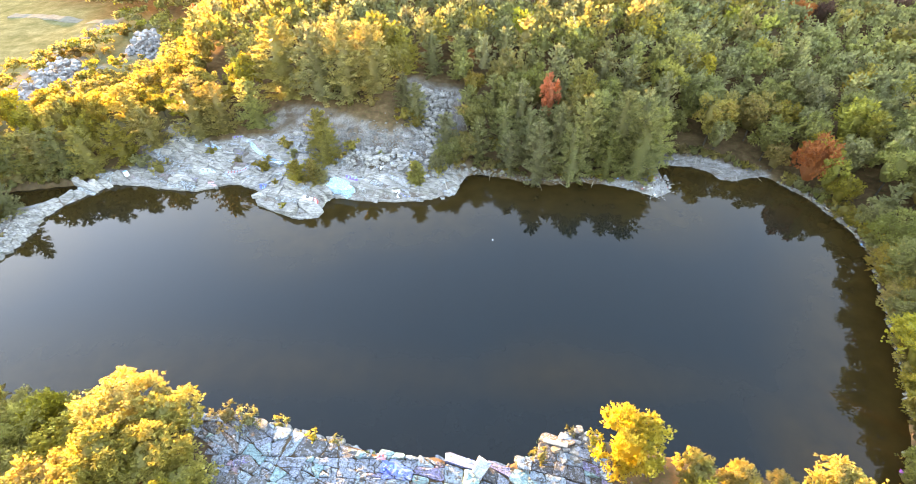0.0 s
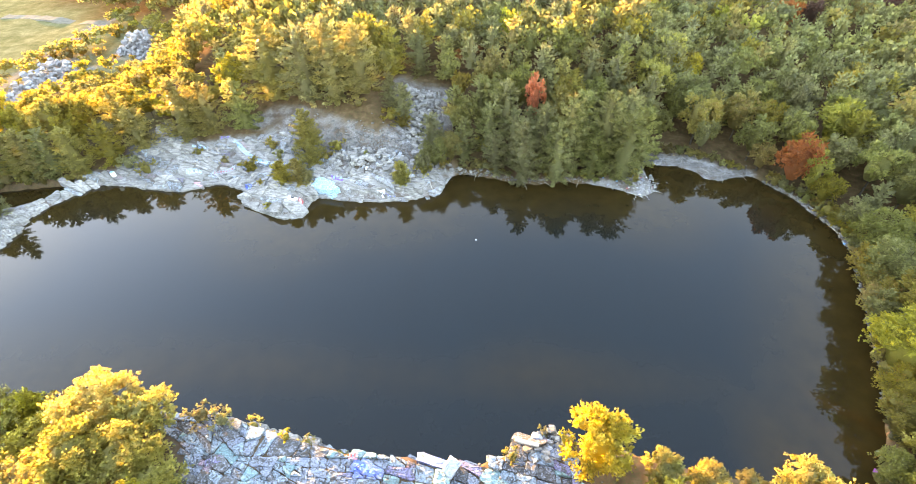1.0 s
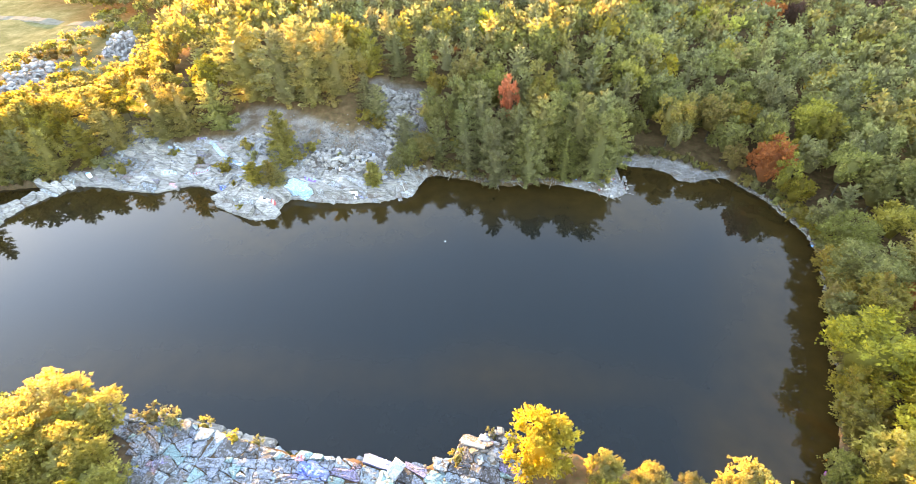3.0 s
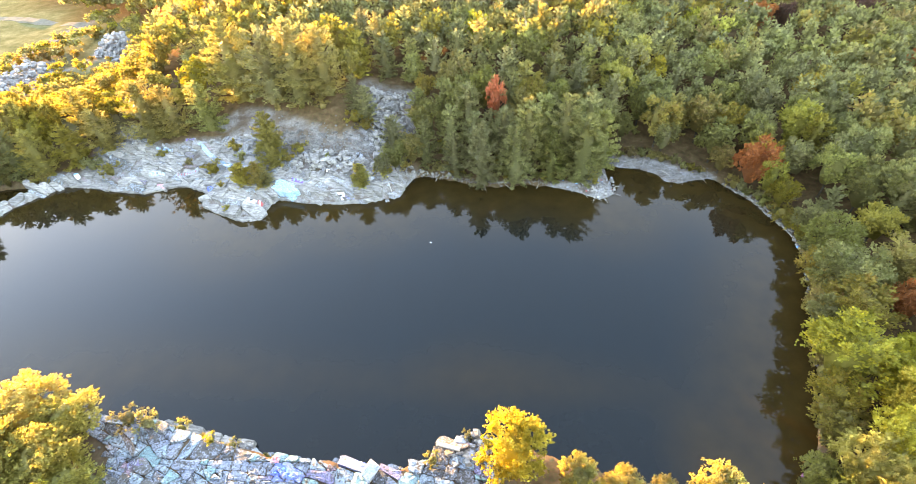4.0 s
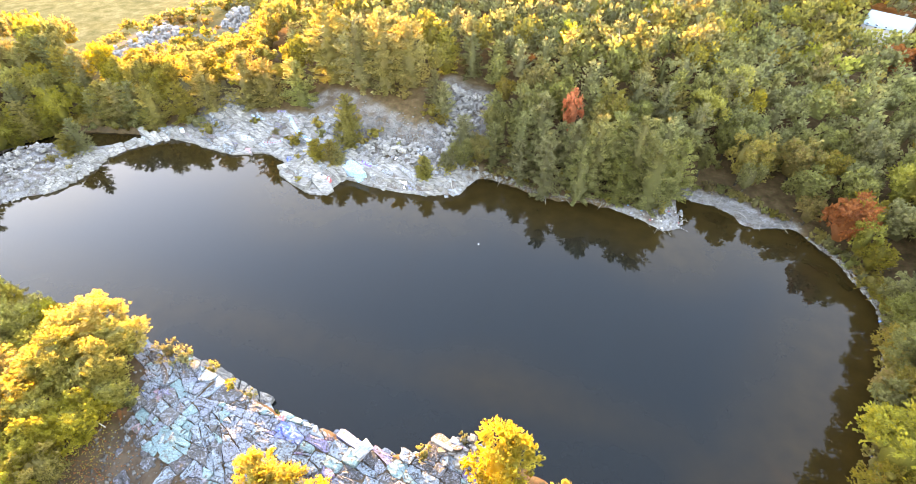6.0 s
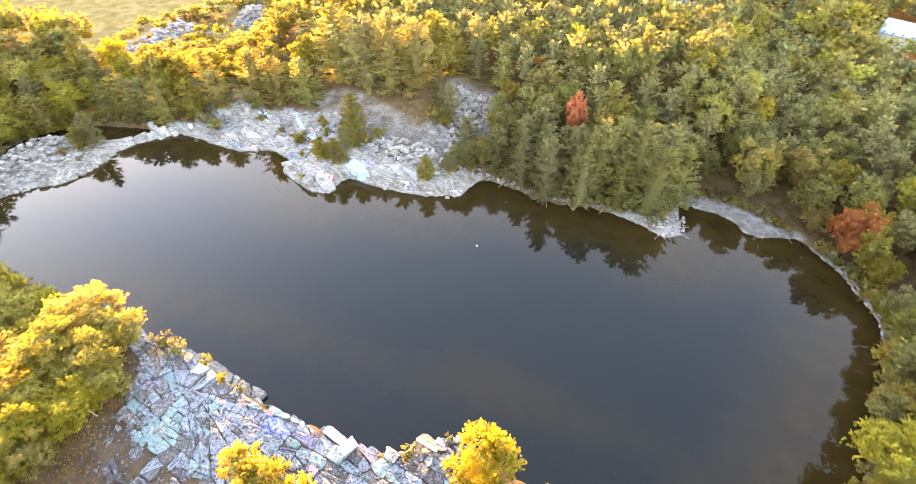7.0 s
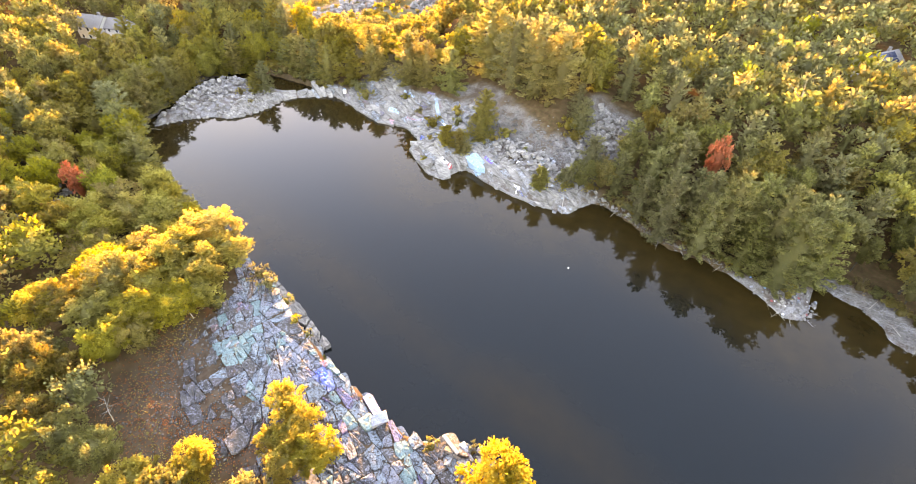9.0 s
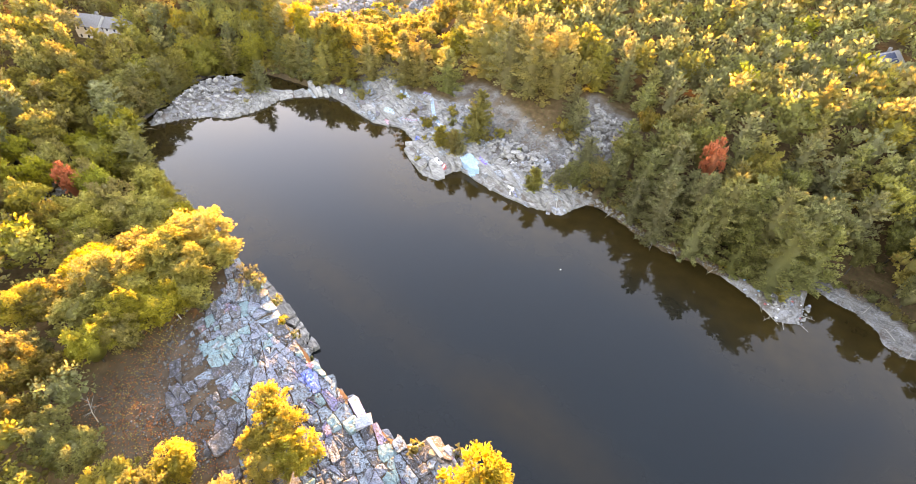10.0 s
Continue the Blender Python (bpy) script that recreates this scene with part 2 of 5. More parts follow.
def ground_material():
    """Leaf litter and soil, with gravel, bare rock, dry grass and wheel tracks where the land has them."""
    n = Nodes("forest_ground")
    litter = n.ramp(n.noise(0.5, 6, 0.65), [(0.3, (0.055, 0.032, 0.018)), (0.55, (0.12, 0.066, 0.036)), (0.75, (0.17, 0.11, 0.065))])
    litter = n.mix(n.ramp(n.noise(3.5, 4), [(0.5, 0.0), (0.66, 0.7)]), litter, (0.055, 0.066, 0.022))
    soil = n.ramp(n.noise(0.7, 6, 0.6), [(0.3, (0.056, 0.032, 0.021)), (0.7, (0.118, 0.078, 0.055))])
    stones = n.ramp(n.noise(5.0, 4, 0.7), [(0.35, (0.10, 0.097, 0.094)), (0.5, (0.22, 0.215, 0.21)), (0.65, (0.38, 0.375, 0.37))])
    gravel = n.mix(n.ramp(n.noise(0.4, 5), [(0.42, 0.0), (0.62, 0.75)]), stones, soil)
    grass = n.ramp(n.noise(0.18, 7, 0.7), [(0.3, (0.075, 0.074, 0.034)), (0.5, (0.13, 0.115, 0.056)), (0.7, (0.20, 0.17, 0.095))])
    grass = n.mix(n.ramp(n.noise(2.2, 4), [(0.5, 0.0), (0.7, 0.5)]), grass, (0.09, 0.09, 0.03))
    col = n.mix(n.attr("grass"), litter, grass)
    col = n.mix(n.attr("soil"), col, soil)
    col = n.mix(n.attr("gravel"), col, gravel)
    relief = n.maths("ADD", n.noise(0.9, 6, 0.65), n.maths("MULTIPLY", n.noise(6.0, 4), 0.35))
    return n.done(col, 0.92, n.bump(relief, 0.2, 0.12), spec=0.0)


M["ground"] = ground_material()


def water_material():
    """Still tea-brown lake water: dark where deep, a mirror for the sky, brown over the shallows and out across the
    tree reflections.
    """
    n = Nodes("lake_water")
    silt = n.noise(0.05, 5, 0.6, n.place((1.0, 0.45, 1), 28), 1.0)
    deep = n.ramp(silt, [(0.35, (0.0001, 0.0060, 0.0082)), (0.6, (0.0003, 0.0054, 0.0072)), (0.85, (0.0022, 0.0042, 0.0048))])
    bank_brown = n.ramp(n.noise(0.22, 5), [(0.3, (0.020, 0.0112, 0.0036)), (0.7, (0.033, 0.0180, 0.0054))])
    col = n.mix(n.attr("bank_brown"), deep, bank_brown)
    ripple = n.noise(0.8, 3, 0.5, n.place((1, 1.7, 1), 20))
    n.put(n.bsdf.inputs["IOR"], 1.33)
    n.done(col, 0.025, n.bump(ripple, 0.02, 0.02), spec=0.43)
    return n.mat


M["water"] = water_material()
M["sand"] = plain("pale_sandy_track", (0.21, 0.18, 0.14), 0.95, vary=0.3, scale=0.6)
M["sand"].node_tree.nodes["Principled BSDF"].inputs["Specular IOR Level"].default_value = 0.0
M["siding"] = plain("white_siding", (0.55, 0.53, 0.50), 0.6, vary=0.1)
M["shingle"] = plain("grey_roof_shingle", (0.20, 0.185, 0.175), 0.85, scale=1.5)
M["blue_roof"] = plain("pale_blue_metal_roof", (0.24, 0.37, 0.45), 0.4, vary=0.12)
M["panel"] = plain("dark_solar_panel", (0.03, 0.05, 0.09), 0.12, vary=0.2)
M["window"] = plain("dark_window_glass", (0.03, 0.035, 0.04), 0.06, vary=0.1)
M["white"] = plain("white_paint", (0.80, 0.80, 0.78), 0.6, vary=0.12)
M["redpaint"] = plain("red_paint", (0.58, 0.10, 0.10), 0.6)
M["pinkpaint"] = plain("faded_pink_paint", (0.72, 0.30, 0.33), 0.6)
M["blackpaint"] = plain("black_paint", (0.03, 0.03, 0.035), 0.6)
M["bluepaint"] = plain("blue_paint", (0.05, 0.14, 0.50), 0.6)
M["skypaint"] = plain("sky_blue_paint", (0.16, 0.47, 0.68), 0.6)
M["purplepaint"] = plain("purple_paint", (0.22, 0.12, 0.45), 0.6)
M["magenta"] = plain("magenta_plastic", (0.75, 0.16, 0.58), 0.5)
M["plastic_blue"] = plain("blue_plastic", (0.08, 0.38, 0.70), 0.4)
M["pool"] = plain("turquoise_pool_water", (0.12, 0.50, 0.58), 0.05, vary=0.1)


# ---- mesh helpers ----
rng = np.random.default_rng(11)


def quads(name, verts, faces, mat):
    """A mesh from arrays: faces all of one size."""
    verts, faces = np.asarray(verts, np.float32), np.asarray(faces, np.int32)
    me = bpy.data.meshes.new(name)
    n, k = faces.shape
    me.vertices.add(len(verts))
    me.vertices.foreach_set("co", verts.ravel())
    me.loops.add(n * k)
    me.loops.foreach_set("vertex_index", faces.ravel())
    me.polygons.add(n)
    me.polygons.foreach_set("loop_start", np.arange(0, n * k, k, dtype=np.int32))
    me.update(calc_edges=True)
    me.materials.append(mat)
    return me


def polys(name, verts, faces, mat):
    me = bpy.data.meshes.new(name)
    me.from_pydata([tuple(v) for v in verts], [], faces)
    me.update()
    me.materials.append(mat)
    return me


def part(name, mesh, parent, label="", at=None):
    ob = new(name, mesh)
    ob.parent = parent
    if at is not None:
        ob.matrix_basis = at
    if label:
        ob["label"] = label
    return ob


def box(lo, hi, bevel=0.02):
    """Vertices and faces of a box with chamfered upright and top edges."""
    (x0, y0, z0), (x1, y1, z1) = lo, hi
    b = min(bevel, 0.3 * min(x1 - x0, y1 - y0, z1 - z0))
    ring = lambda i, z: [(x0 + b + i, y0 + i, z), (x1 - b - i, y0 + i, z), (x1 - i, y0 + b + i, z), (x1 - i, y1 - b - i, z), (x1 - b - i, y1 - i, z), (x0 + b + i, y1 - i, z), (x0 + i, y1 - b - i, z), (x0 + i, y0 + b + i, z)]
    v = ring(0, z0) + ring(0, z1 - b) + ring(b, z1)
    f = [tuple(range(7, -1, -1)), tuple(range(16, 24))]
    for k in (0, 8):
        f += [(k + i, k + (i + 1) % 8, k + 8 + (i + 1) % 8, k + 8 + i) for i in range(8)]
    return v, f


def join(pieces):
    verts, faces = [], []
    for v, f in pieces:
        o = len(verts)
        verts += list(v)
        faces += [tuple(i + o for i in g) for g in f]
    return verts, faces


def limb(points, radii, sides=6):
    """A tapered tube along points."""
    verts, faces = [], []
    for k, (p, r) in enumerate(zip(points, radii)):
        p = Vector(p)
        a = Vector(points[min(k + 1, len(points) - 1)]) - Vector(points[max(k - 1, 0)])
        a.normalize()
        u = a.orthogonal().normalized()
        w = a.cross(u)
        verts += [p + (u * math.cos(2 * math.pi * i / sides) + w * math.sin(2 * math.pi * i / sides)) * r for i in range(sides)]
        if k:
            o = (k - 1) * sides
            faces += [(o + i, o + (i + 1) % sides, o + sides + (i + 1) % sides, o + sides + i) for i in range(sides)]
    faces += [tuple(range(sides - 1, -1, -1)), tuple(range(len(verts) - sides, len(verts)))]
    return [tuple(v) for v in verts], faces


# ---- the land ----
def smooth(a, b, x):
    t = np.clip((np.asarray(x, float) - a) / (b - a), 0, 1)
    return t * t * (3 - 2 * t)


# The lake's edge, anticlockwise, in four stretches.
EDGE_SOUTH = [(-46, 33), (-36, 32.5), (-29, 30.5), (-20, 29), (-12, 28), (-5, 27.5), (2, 27.5), (6, 29), (9, 31.5), (13, 32.5), (20, 31), (30, 28.5), (45, 25.5), (55, 25), (60, 27), (65, 32.5), (69.5, 41), (76, 56), (80, 66), (84, 78), (84.5, 85), (82.5, 91), (80, 98), (76.3, 103.7)]
EDGE_EAST = [(73.2, 106.9), (68, 106), (64.5, 104.5), (61.4, 106), (60.1, 109), (56.7, 111.2), (52.2, 112), (48.5, 113.1), (46.5, 112.4), (47, 106), (47.6, 102), (46.2, 99.3), (43.8, 98), (41, 99), (37.4, 101), (32.3, 102.9), (27.4, 103.6), (23.9, 104.2), (18.7, 103.1), (13.5, 103.2), (9.8, 103.8), (5.3, 105.8), (0.2, 107), (-3.6, 107.9), (-6, 107), (-7.8, 103), (-8.5, 100.5), (-9.6, 99.2)]
EDGE_NORTH = [(-13, 97.8), (-16.9, 96.7), (-23.4, 95.9), (-29.3, 96), (-33.7, 96.4), (-37.2, 97.1), (-40.7, 97.6), (-42.7, 95.5), (-43.3, 91.5), (-44, 89.6), (-47.5, 88.6), (-50.7, 89.9), (-55.6, 92.2), (-60.4, 95), (-61.2, 100), (-67.3, 103.1), (-71.4, 103.4), (-75.9, 101.3), (-80.1, 100.2), (-85.7, 100.6), (-95.4, 102.7), (-103.4, 103), (-107.5, 100.5), (-109.5, 97.2), (-111.3, 95), (-114.6, 88.7), (-113.2, 82.5), (-114.2, 76), (-115.3, 71)]
EDGE_WEST = [(-123.7, 64.7), (-126.9, 57.7), (-128.4, 51.4), (-131.5, 54), (-136.5, 62), (-141.5, 70), (-145, 77), (-144, 84.5), (-138, 89.5), (-129, 92), (-121, 93.5), (-115.5, 97), (-112, 100.5), (-110, 103.2), (-116, 102.2), (-125, 100.8), (-136, 98.5), (-143, 93.5), (-147.3, 86.5), (-147.8, 77), (-143.8, 69), (-138.7, 61), (-133.2, 52.5), (-126, 44.5), (-115, 40.5), (-100, 37.5), (-80, 36), (-62, 35)]
LAKE = np.array(EDGE_SOUTH + EDGE_EAST + EDGE_NORTH + EDGE_WEST, float)


def inside(x, y, poly):
    x, y = np.asarray(x, float), np.asarray(y, float)
    p = np.asarray(poly, float)
    hit = np.zeros(x.shape, bool)
    for (x0, y0), (x1, y1) in zip(p, np.roll(p, -1, 0)):
        if y0 != y1:
            hit ^= ((y0 > y) != (y1 > y)) & (x < (x1 - x0) * (y - y0) / (y1 - y0) + x0)
    return hit


def far_from(x, y, poly):
    x, y = np.asarray(x, float), np.asarray(y, float)
    p = np.asarray(poly, float)
    best = np.full(x.shape, 1e9)
    for (x0, y0), (x1, y1) in zip(p, np.roll(p, -1, 0)):
        dx, dy = x1 - x0, y1 - y0
        t = np.clip(((x - x0) * dx + (y - y0) * dy) / (dx * dx + dy * dy + 1e-9), 0, 1)
        best = np.minimum(best, (x - x0 - t * dx) ** 2 + (y - y0 - t * dy) ** 2)
    return np.sqrt(best)


def shore(x, y):
    """Metres from the lake's edge, positive on land."""
    d = far_from(x, y, LAKE)
    return np.where(inside(x, y, LAKE), -d, d)


def waves(x, y, size, seed):
    """Soft random relief between -1 and 1."""
    r = np.random.default_rng(seed)
    out = 0
    for k in range(7):
        a, f, ph = r.uniform(0, 6.283), r.uniform(0.6, 1.9) * 6.283 / size, r.uniform(0, 6.283)
        out = out + np.sin(f * (x * math.cos(a) + y * math.sin(a)) + ph)
    return out / 4.0


def height(x, y):
    x, y = np.asarray(x, float), np.asarray(y, float)
    d = shore(x, y) + 0.35 * waves(x, y, 4.5, 3)
    land = np.maximum(d, 0)
    cliff = smooth(52, 42, y) * smooth(-66, -52, x) * smooth(64, 48, x)
    north = smooth(85, 98, y) * smooth(70, 50, x)
    rim = 0.5 + north * (0.5 * smooth(-70, -78, x) + 2.2 * smooth(-68, -52, x) * smooth(-3, -12, x)) + 0.4 * smooth(-100, -112, x)
    top = 6.0 + 7.0 * north + 3.0 * smooth(-60, -90, x) * smooth(90, 60, y) + 6.0 * smooth(150, 290, y) * smooth(-120, -60, x)
    spit = inside(x, y, [(-131, 49), (-104, 60), (-108, 101), (-116, 99), (-130, 94.5), (-147, 88), (-147.5, 76), (-142, 66)])
    slope = np.clip((land - 1.0) / 38.0, 0, 1) ** 1.05
    z = rim * smooth(0, 1.3, land) + (top - rim) * slope
    z = np.where(spit, 0.25 + 0.42 * np.minimum(land, 5), z)
    crag = (9.6 - 0.035 * np.clip(x, -40, 40)) * smooth(0.1, 1.7, land)
    z = z * (1 - cliff) + crag * cliff
    z = z + (0.5 * waves(x, y, 34, 5) + 0.18 * waves(x, y, 8, 6)) * smooth(1, 9, land)
    low = smooth(-92, -128, x) * smooth(120, 150, y)
    z = z * (1 - low) + (1.6 + 0.6 * waves(x, y, 34, 5) + 0.2 * waves(x, y, 8, 6)) * low
    bed = -0.15 - 0.45 * np.minimum(np.maximum(-d, 0), 14)
    return np.where(d > 0, np.maximum(z, 0.02), bed)


def at_height(x, y):
    return float(height(np.array([x]), np.array([y]))[0])


# Clearings, in plan.
LEDGE = [(-10, 95), (-9, 101), (-13, 106), (-24, 104), (-36, 102.5), (-43, 109), (-52, 117), (-60, 118.5), (-72, 118.5), (-80, 115), (-91, 123), (-99, 117), (-100, 106), (-112, 106), (-112, 98), (-80, 98), (-47, 86), (-38, 94)]
TRACK = [(-66, 125), (-61, 129), (-50, 125.5), (-38, 121), (-28, 116.5), (-21, 120), (-23, 139), (-9, 137), (-8.5, 117), (-11, 105), (-24, 104), (-36, 102.5), (-43, 109), (-52, 119)]
CRAG = [(-48, 33), (-40, 26), (-36, 18), (-34, 12.5), (-26, 8), (-10, 8), (2, 10), (12, 14), (17, 22), (15, 34), (0, 30), (-20, 31)]
YARD = [(-35, 14), (-36, 9), (-35.5, 1), (-24, 2), (-14, 8), (-26, 9), (-33, 12)]
MEADOW = [(-175.0, 153.0), (-180.0, 170.0), (-181.0, 183.0), (-175.0, 192.0), (-167.0, 212.0), (-169.0, 225.0), (-176.0, 235.0), (-190.0, 237.0), (-215.0, 262.0), (-300.0, 300.0), (-330.0, 180.0), (-230.0, 120.0)]
OUTCROP_A = [(-162.0, 138.0), (-168.0, 152.0), (-169.0, 165.0), (-170.0, 185.0), (-158.0, 181.0), (-151.0, 172.0), (-149.0, 158.0), (-149.0, 142.0), (-156.0, 136.0)]
OUTCROP_B = [(-149.0, 191.0), (-154.0, 205.0), (-150.0, 213.0), (-137.0, 204.0), (-131.0, 196.0), (-133.0, 185.0)]
COVE = [(47, 113), (49, 115.2), (60, 113.8), (67, 109), (74, 107.6), (73, 106), (64, 103.5), (56, 110)]
POINT = [(30, 102), (32, 103.5), (40, 103.5), (45.5, 109), (48.5, 111), (49, 101), (44, 96.5), (36, 100)]
FORE_A = [(-168, 138), (-148, 142), (-134, 121), (-150, 117)]
FORE_B = [(-151, 192), (-131, 186), (-124, 172), (-143, 174)]
GLADE = [(-155.0, 178.0), (-156.0, 194.0), (-142.0, 181.0), (-143.0, 168.0)]
ROAD = [(-179.0, 170.0), (-181.0, 188.0), (-179.0, 203.0), (-178.0, 225.0), (-174.0, 232.0), (-189.0, 234.0), (-206.0, 238.0), (-224.0, 242.0), (-222.0, 239.0), (-203.0, 234.0), (-184.0, 229.0), (-181.0, 226.0), (-181.0, 203.0), (-183.0, 188.0), (-181.0, 170.0)]
TRAIL = [(-62, 128), (-50, 124.5), (-38, 121), (-26.5, 114.5), (-13, 109), (-13.5, 105.5), (-29, 110.5), (-40, 117), (-50, 120), (-61, 124)]
RIDGE = [(-131, 49), (-104, 60), (-108, 101), (-116, 99), (-130, 94.5), (-147, 88), (-147.5, 76), (-142, 66)]


def near(x, y, poly, soft):
    """1 inside poly, fading to 0 over soft metres outside."""
    d = far_from(x, y, poly)
    return np.where(inside(x, y, poly), 1.0, np.clip(1 - d / soft, 0, 1))


def ramped(lo, hi, fine, reach):
    """Grid lines: fine steps from lo to hi, then growing ones out to reach."""
    mid = list(np.arange(lo, hi + 0.01, fine))
    step, out = fine, [hi]
    while out[-1] < reach:
        step *= 1.22
        out.append(out[-1] + step)
    grow = [v - hi for v in out[1:]]
    return np.array([lo - g for g in reversed(grow)] + mid + [hi + g for g in grow])


gx, gy = np.meshgrid(ramped(-156, 90, 1.05, 3200), ramped(-2, 138, 1.05, 3200))
gz = height(gx, gy)
rows, cols = gx.shape
idx = np.arange(rows * cols).reshape(rows, cols)
cells = np.stack([idx[:-1, :-1], idx[:-1, 1:], idx[1:, 1:], idx[1:, :-1]], -1).reshape(-1, 4)
land_mesh = quads("ground", np.stack([gx, gy, gz], -1).reshape(-1, 3), cells, M["ground"])
land_mesh.shade_smooth()
lx, ly = gx.ravel(), gy.ravel()
rough_edge = 1.6 * waves(lx, ly, 5, 21) + 0.8 * waves(lx, ly, 2.2, 22)
ld = shore(lx, ly)
masks = {
    "gravel": np.clip(near(lx, ly, TRACK, 3) * np.clip(0.75 + 0.5 * waves(lx, ly, 7, 24), 0, 1) * (1 - 0.3 * near(lx, ly, TRAIL, 2)) + near(lx, ly, LEDGE, 2) + near(lx, ly, COVE, 2) + near(lx, ly, POINT, 2) + near(lx, ly, RIDGE, 2) + near(lx, ly, OUTCROP_A, 3) + near(lx, ly, OUTCROP_B, 3) + near(lx, ly, ROAD, 2) + 0.9 * smooth(0, 1, (np.maximum(2.6 + rough_edge, 0.9) - ld) / 1.5) * np.where((lx > -110) & (lx < -5) & (ly > 80), 1.0, 0.05), 0, 1),
    "soil": np.clip(0.15 * near(lx, ly, TRACK, 2) + 0.4 * near(lx, ly, TRAIL, 2) + near(lx, ly, YARD, 5) * 0.85 + near(lx, ly, CRAG, 2) * 0.8, 0, 1),
    "grass": np.clip(near(lx, ly, MEADOW, 12) + 0.8 * near(lx, ly, [(-190, 235), (-130, 220), (-115, 150), (-100, 125), (-130, 118), (-175, 135)], 8), 0, 1),
}
for key, values in masks.items():
    land_mesh.attributes.new(key, "FLOAT", "POINT").data.foreach_set("value", values.astype(np.float32))
tagged(new("ground", land_mesh), "brown leaf-littered forest ground with gravel and dry grass", "ground", kind="structure")

wx, wy = np.meshgrid(np.arange(-156, 92, 2.0), np.arange(20, 122, 2.0))
widx = np.arange(wx.size).reshape(wx.shape)
wcells = np.stack([widx[:-1, :-1], widx[:-1, 1:], widx[1:, 1:], widx[1:, :-1]], -1).reshape(-1, 4)
lake_mesh = quads("water", np.stack([wx, wy, 0 * wx], -1).reshape(-1, 3), wcells, M["water"])
off_bank = -shore(wx.ravel(), wy.ravel())
# brown runs 27 m out, colouring the water where bank trees are mirrored
lake_mesh.attributes.new("bank_brown", "FLOAT", "POINT").data.foreach_set("value", (smooth(27, 1, off_bank) * (0.94 - 0.85 * smooth(48, 38, wy.ravel()) * smooth(-60, -50, wx.ravel()) * smooth(50, 40, wx.ravel())) + 0.06).astype(np.float32))
tagged(new("water", lake_mesh), "still dark quarry lake mirroring sky and trees", "water", kind="structure")


# ---- trees ----
def unit(a):
    return a / (np.linalg.norm(a, axis=-1, keepdims=True) + 1e-9)


def kites(centres, along, normal, length, width):
    """Leaf sprays: one bent kite for each centre, pointing along, its face towards normal."""
    a = unit(along)
    s = unit(np.cross(a, normal))
    up = np.cross(s, a)
    L, W = length[:, None], width[:, None]
    v = np.stack([centres - a * L * 0.5, centres + s * W * 0.5 + up * W * 0.12, centres + a * L * 0.5 - up * W * 0.1, centres - s * W * 0.5 + up * W * 0.12], 1)
    f = np.arange(len(centres) * 4).reshape(-1, 4)
    return v.reshape(-1, 3), f


def shoots(r, base, axis, out, length, girth, leaves, size, slim=0.6):
    """Leafy shoots: spindles of leaves round an axis. Gives corners, normals and one tone a shoot."""
    k = np.repeat(np.arange(len(base)), leaves)
    n = len(k)
    axis = unit(axis)
    u = unit(np.cross(axis, r.normal(0, 1, axis.shape)))
    w = np.cross(axis, u)
    turn, s = r.uniform(0, 6.283, n)[:, None], r.uniform(0, 1, n)[:, None]
    rad = u[k] * np.cos(turn) + w[k] * np.sin(turn)
    fat = girth[k][:, None] * np.sin(math.pi * (0.16 + 0.78 * s)) ** 0.7 * r.uniform(0.6, 1.15, (n, 1))
    mid = base[k] + axis[k] * length[k][:, None] * s + rad * fat
    face = rad * 0.8 + out[k] * 0.5 + (0, 0, 0.25) + r.normal(0, 0.22, (n, 3))
    v, f = kites(mid, axis[k] + rad * 0.45 + r.normal(0, 0.25, (n, 3)), face, size * r.uniform(0.7, 1.35, n), size * slim * r.uniform(0.7, 1.25, n))
    soft = unit(rad * 0.62 + out[k] * 0.5 + axis[k] * 0.3 + (0, 0, 0.2))
    return v.reshape(-1, 4, 3), np.repeat(soft[:, None], 4, 1), r.uniform(0, 1, len(base))[k]


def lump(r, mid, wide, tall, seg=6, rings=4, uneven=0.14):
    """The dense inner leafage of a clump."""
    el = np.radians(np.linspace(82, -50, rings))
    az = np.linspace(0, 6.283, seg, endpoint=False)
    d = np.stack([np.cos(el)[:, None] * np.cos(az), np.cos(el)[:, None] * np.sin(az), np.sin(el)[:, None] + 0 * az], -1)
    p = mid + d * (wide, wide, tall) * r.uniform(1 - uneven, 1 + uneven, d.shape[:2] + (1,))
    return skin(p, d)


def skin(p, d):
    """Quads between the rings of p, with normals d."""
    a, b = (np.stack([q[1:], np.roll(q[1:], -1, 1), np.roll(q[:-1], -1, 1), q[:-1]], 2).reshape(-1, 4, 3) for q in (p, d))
    # tone -1 marks the inner cores that the leaf material darkens
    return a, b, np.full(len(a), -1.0)


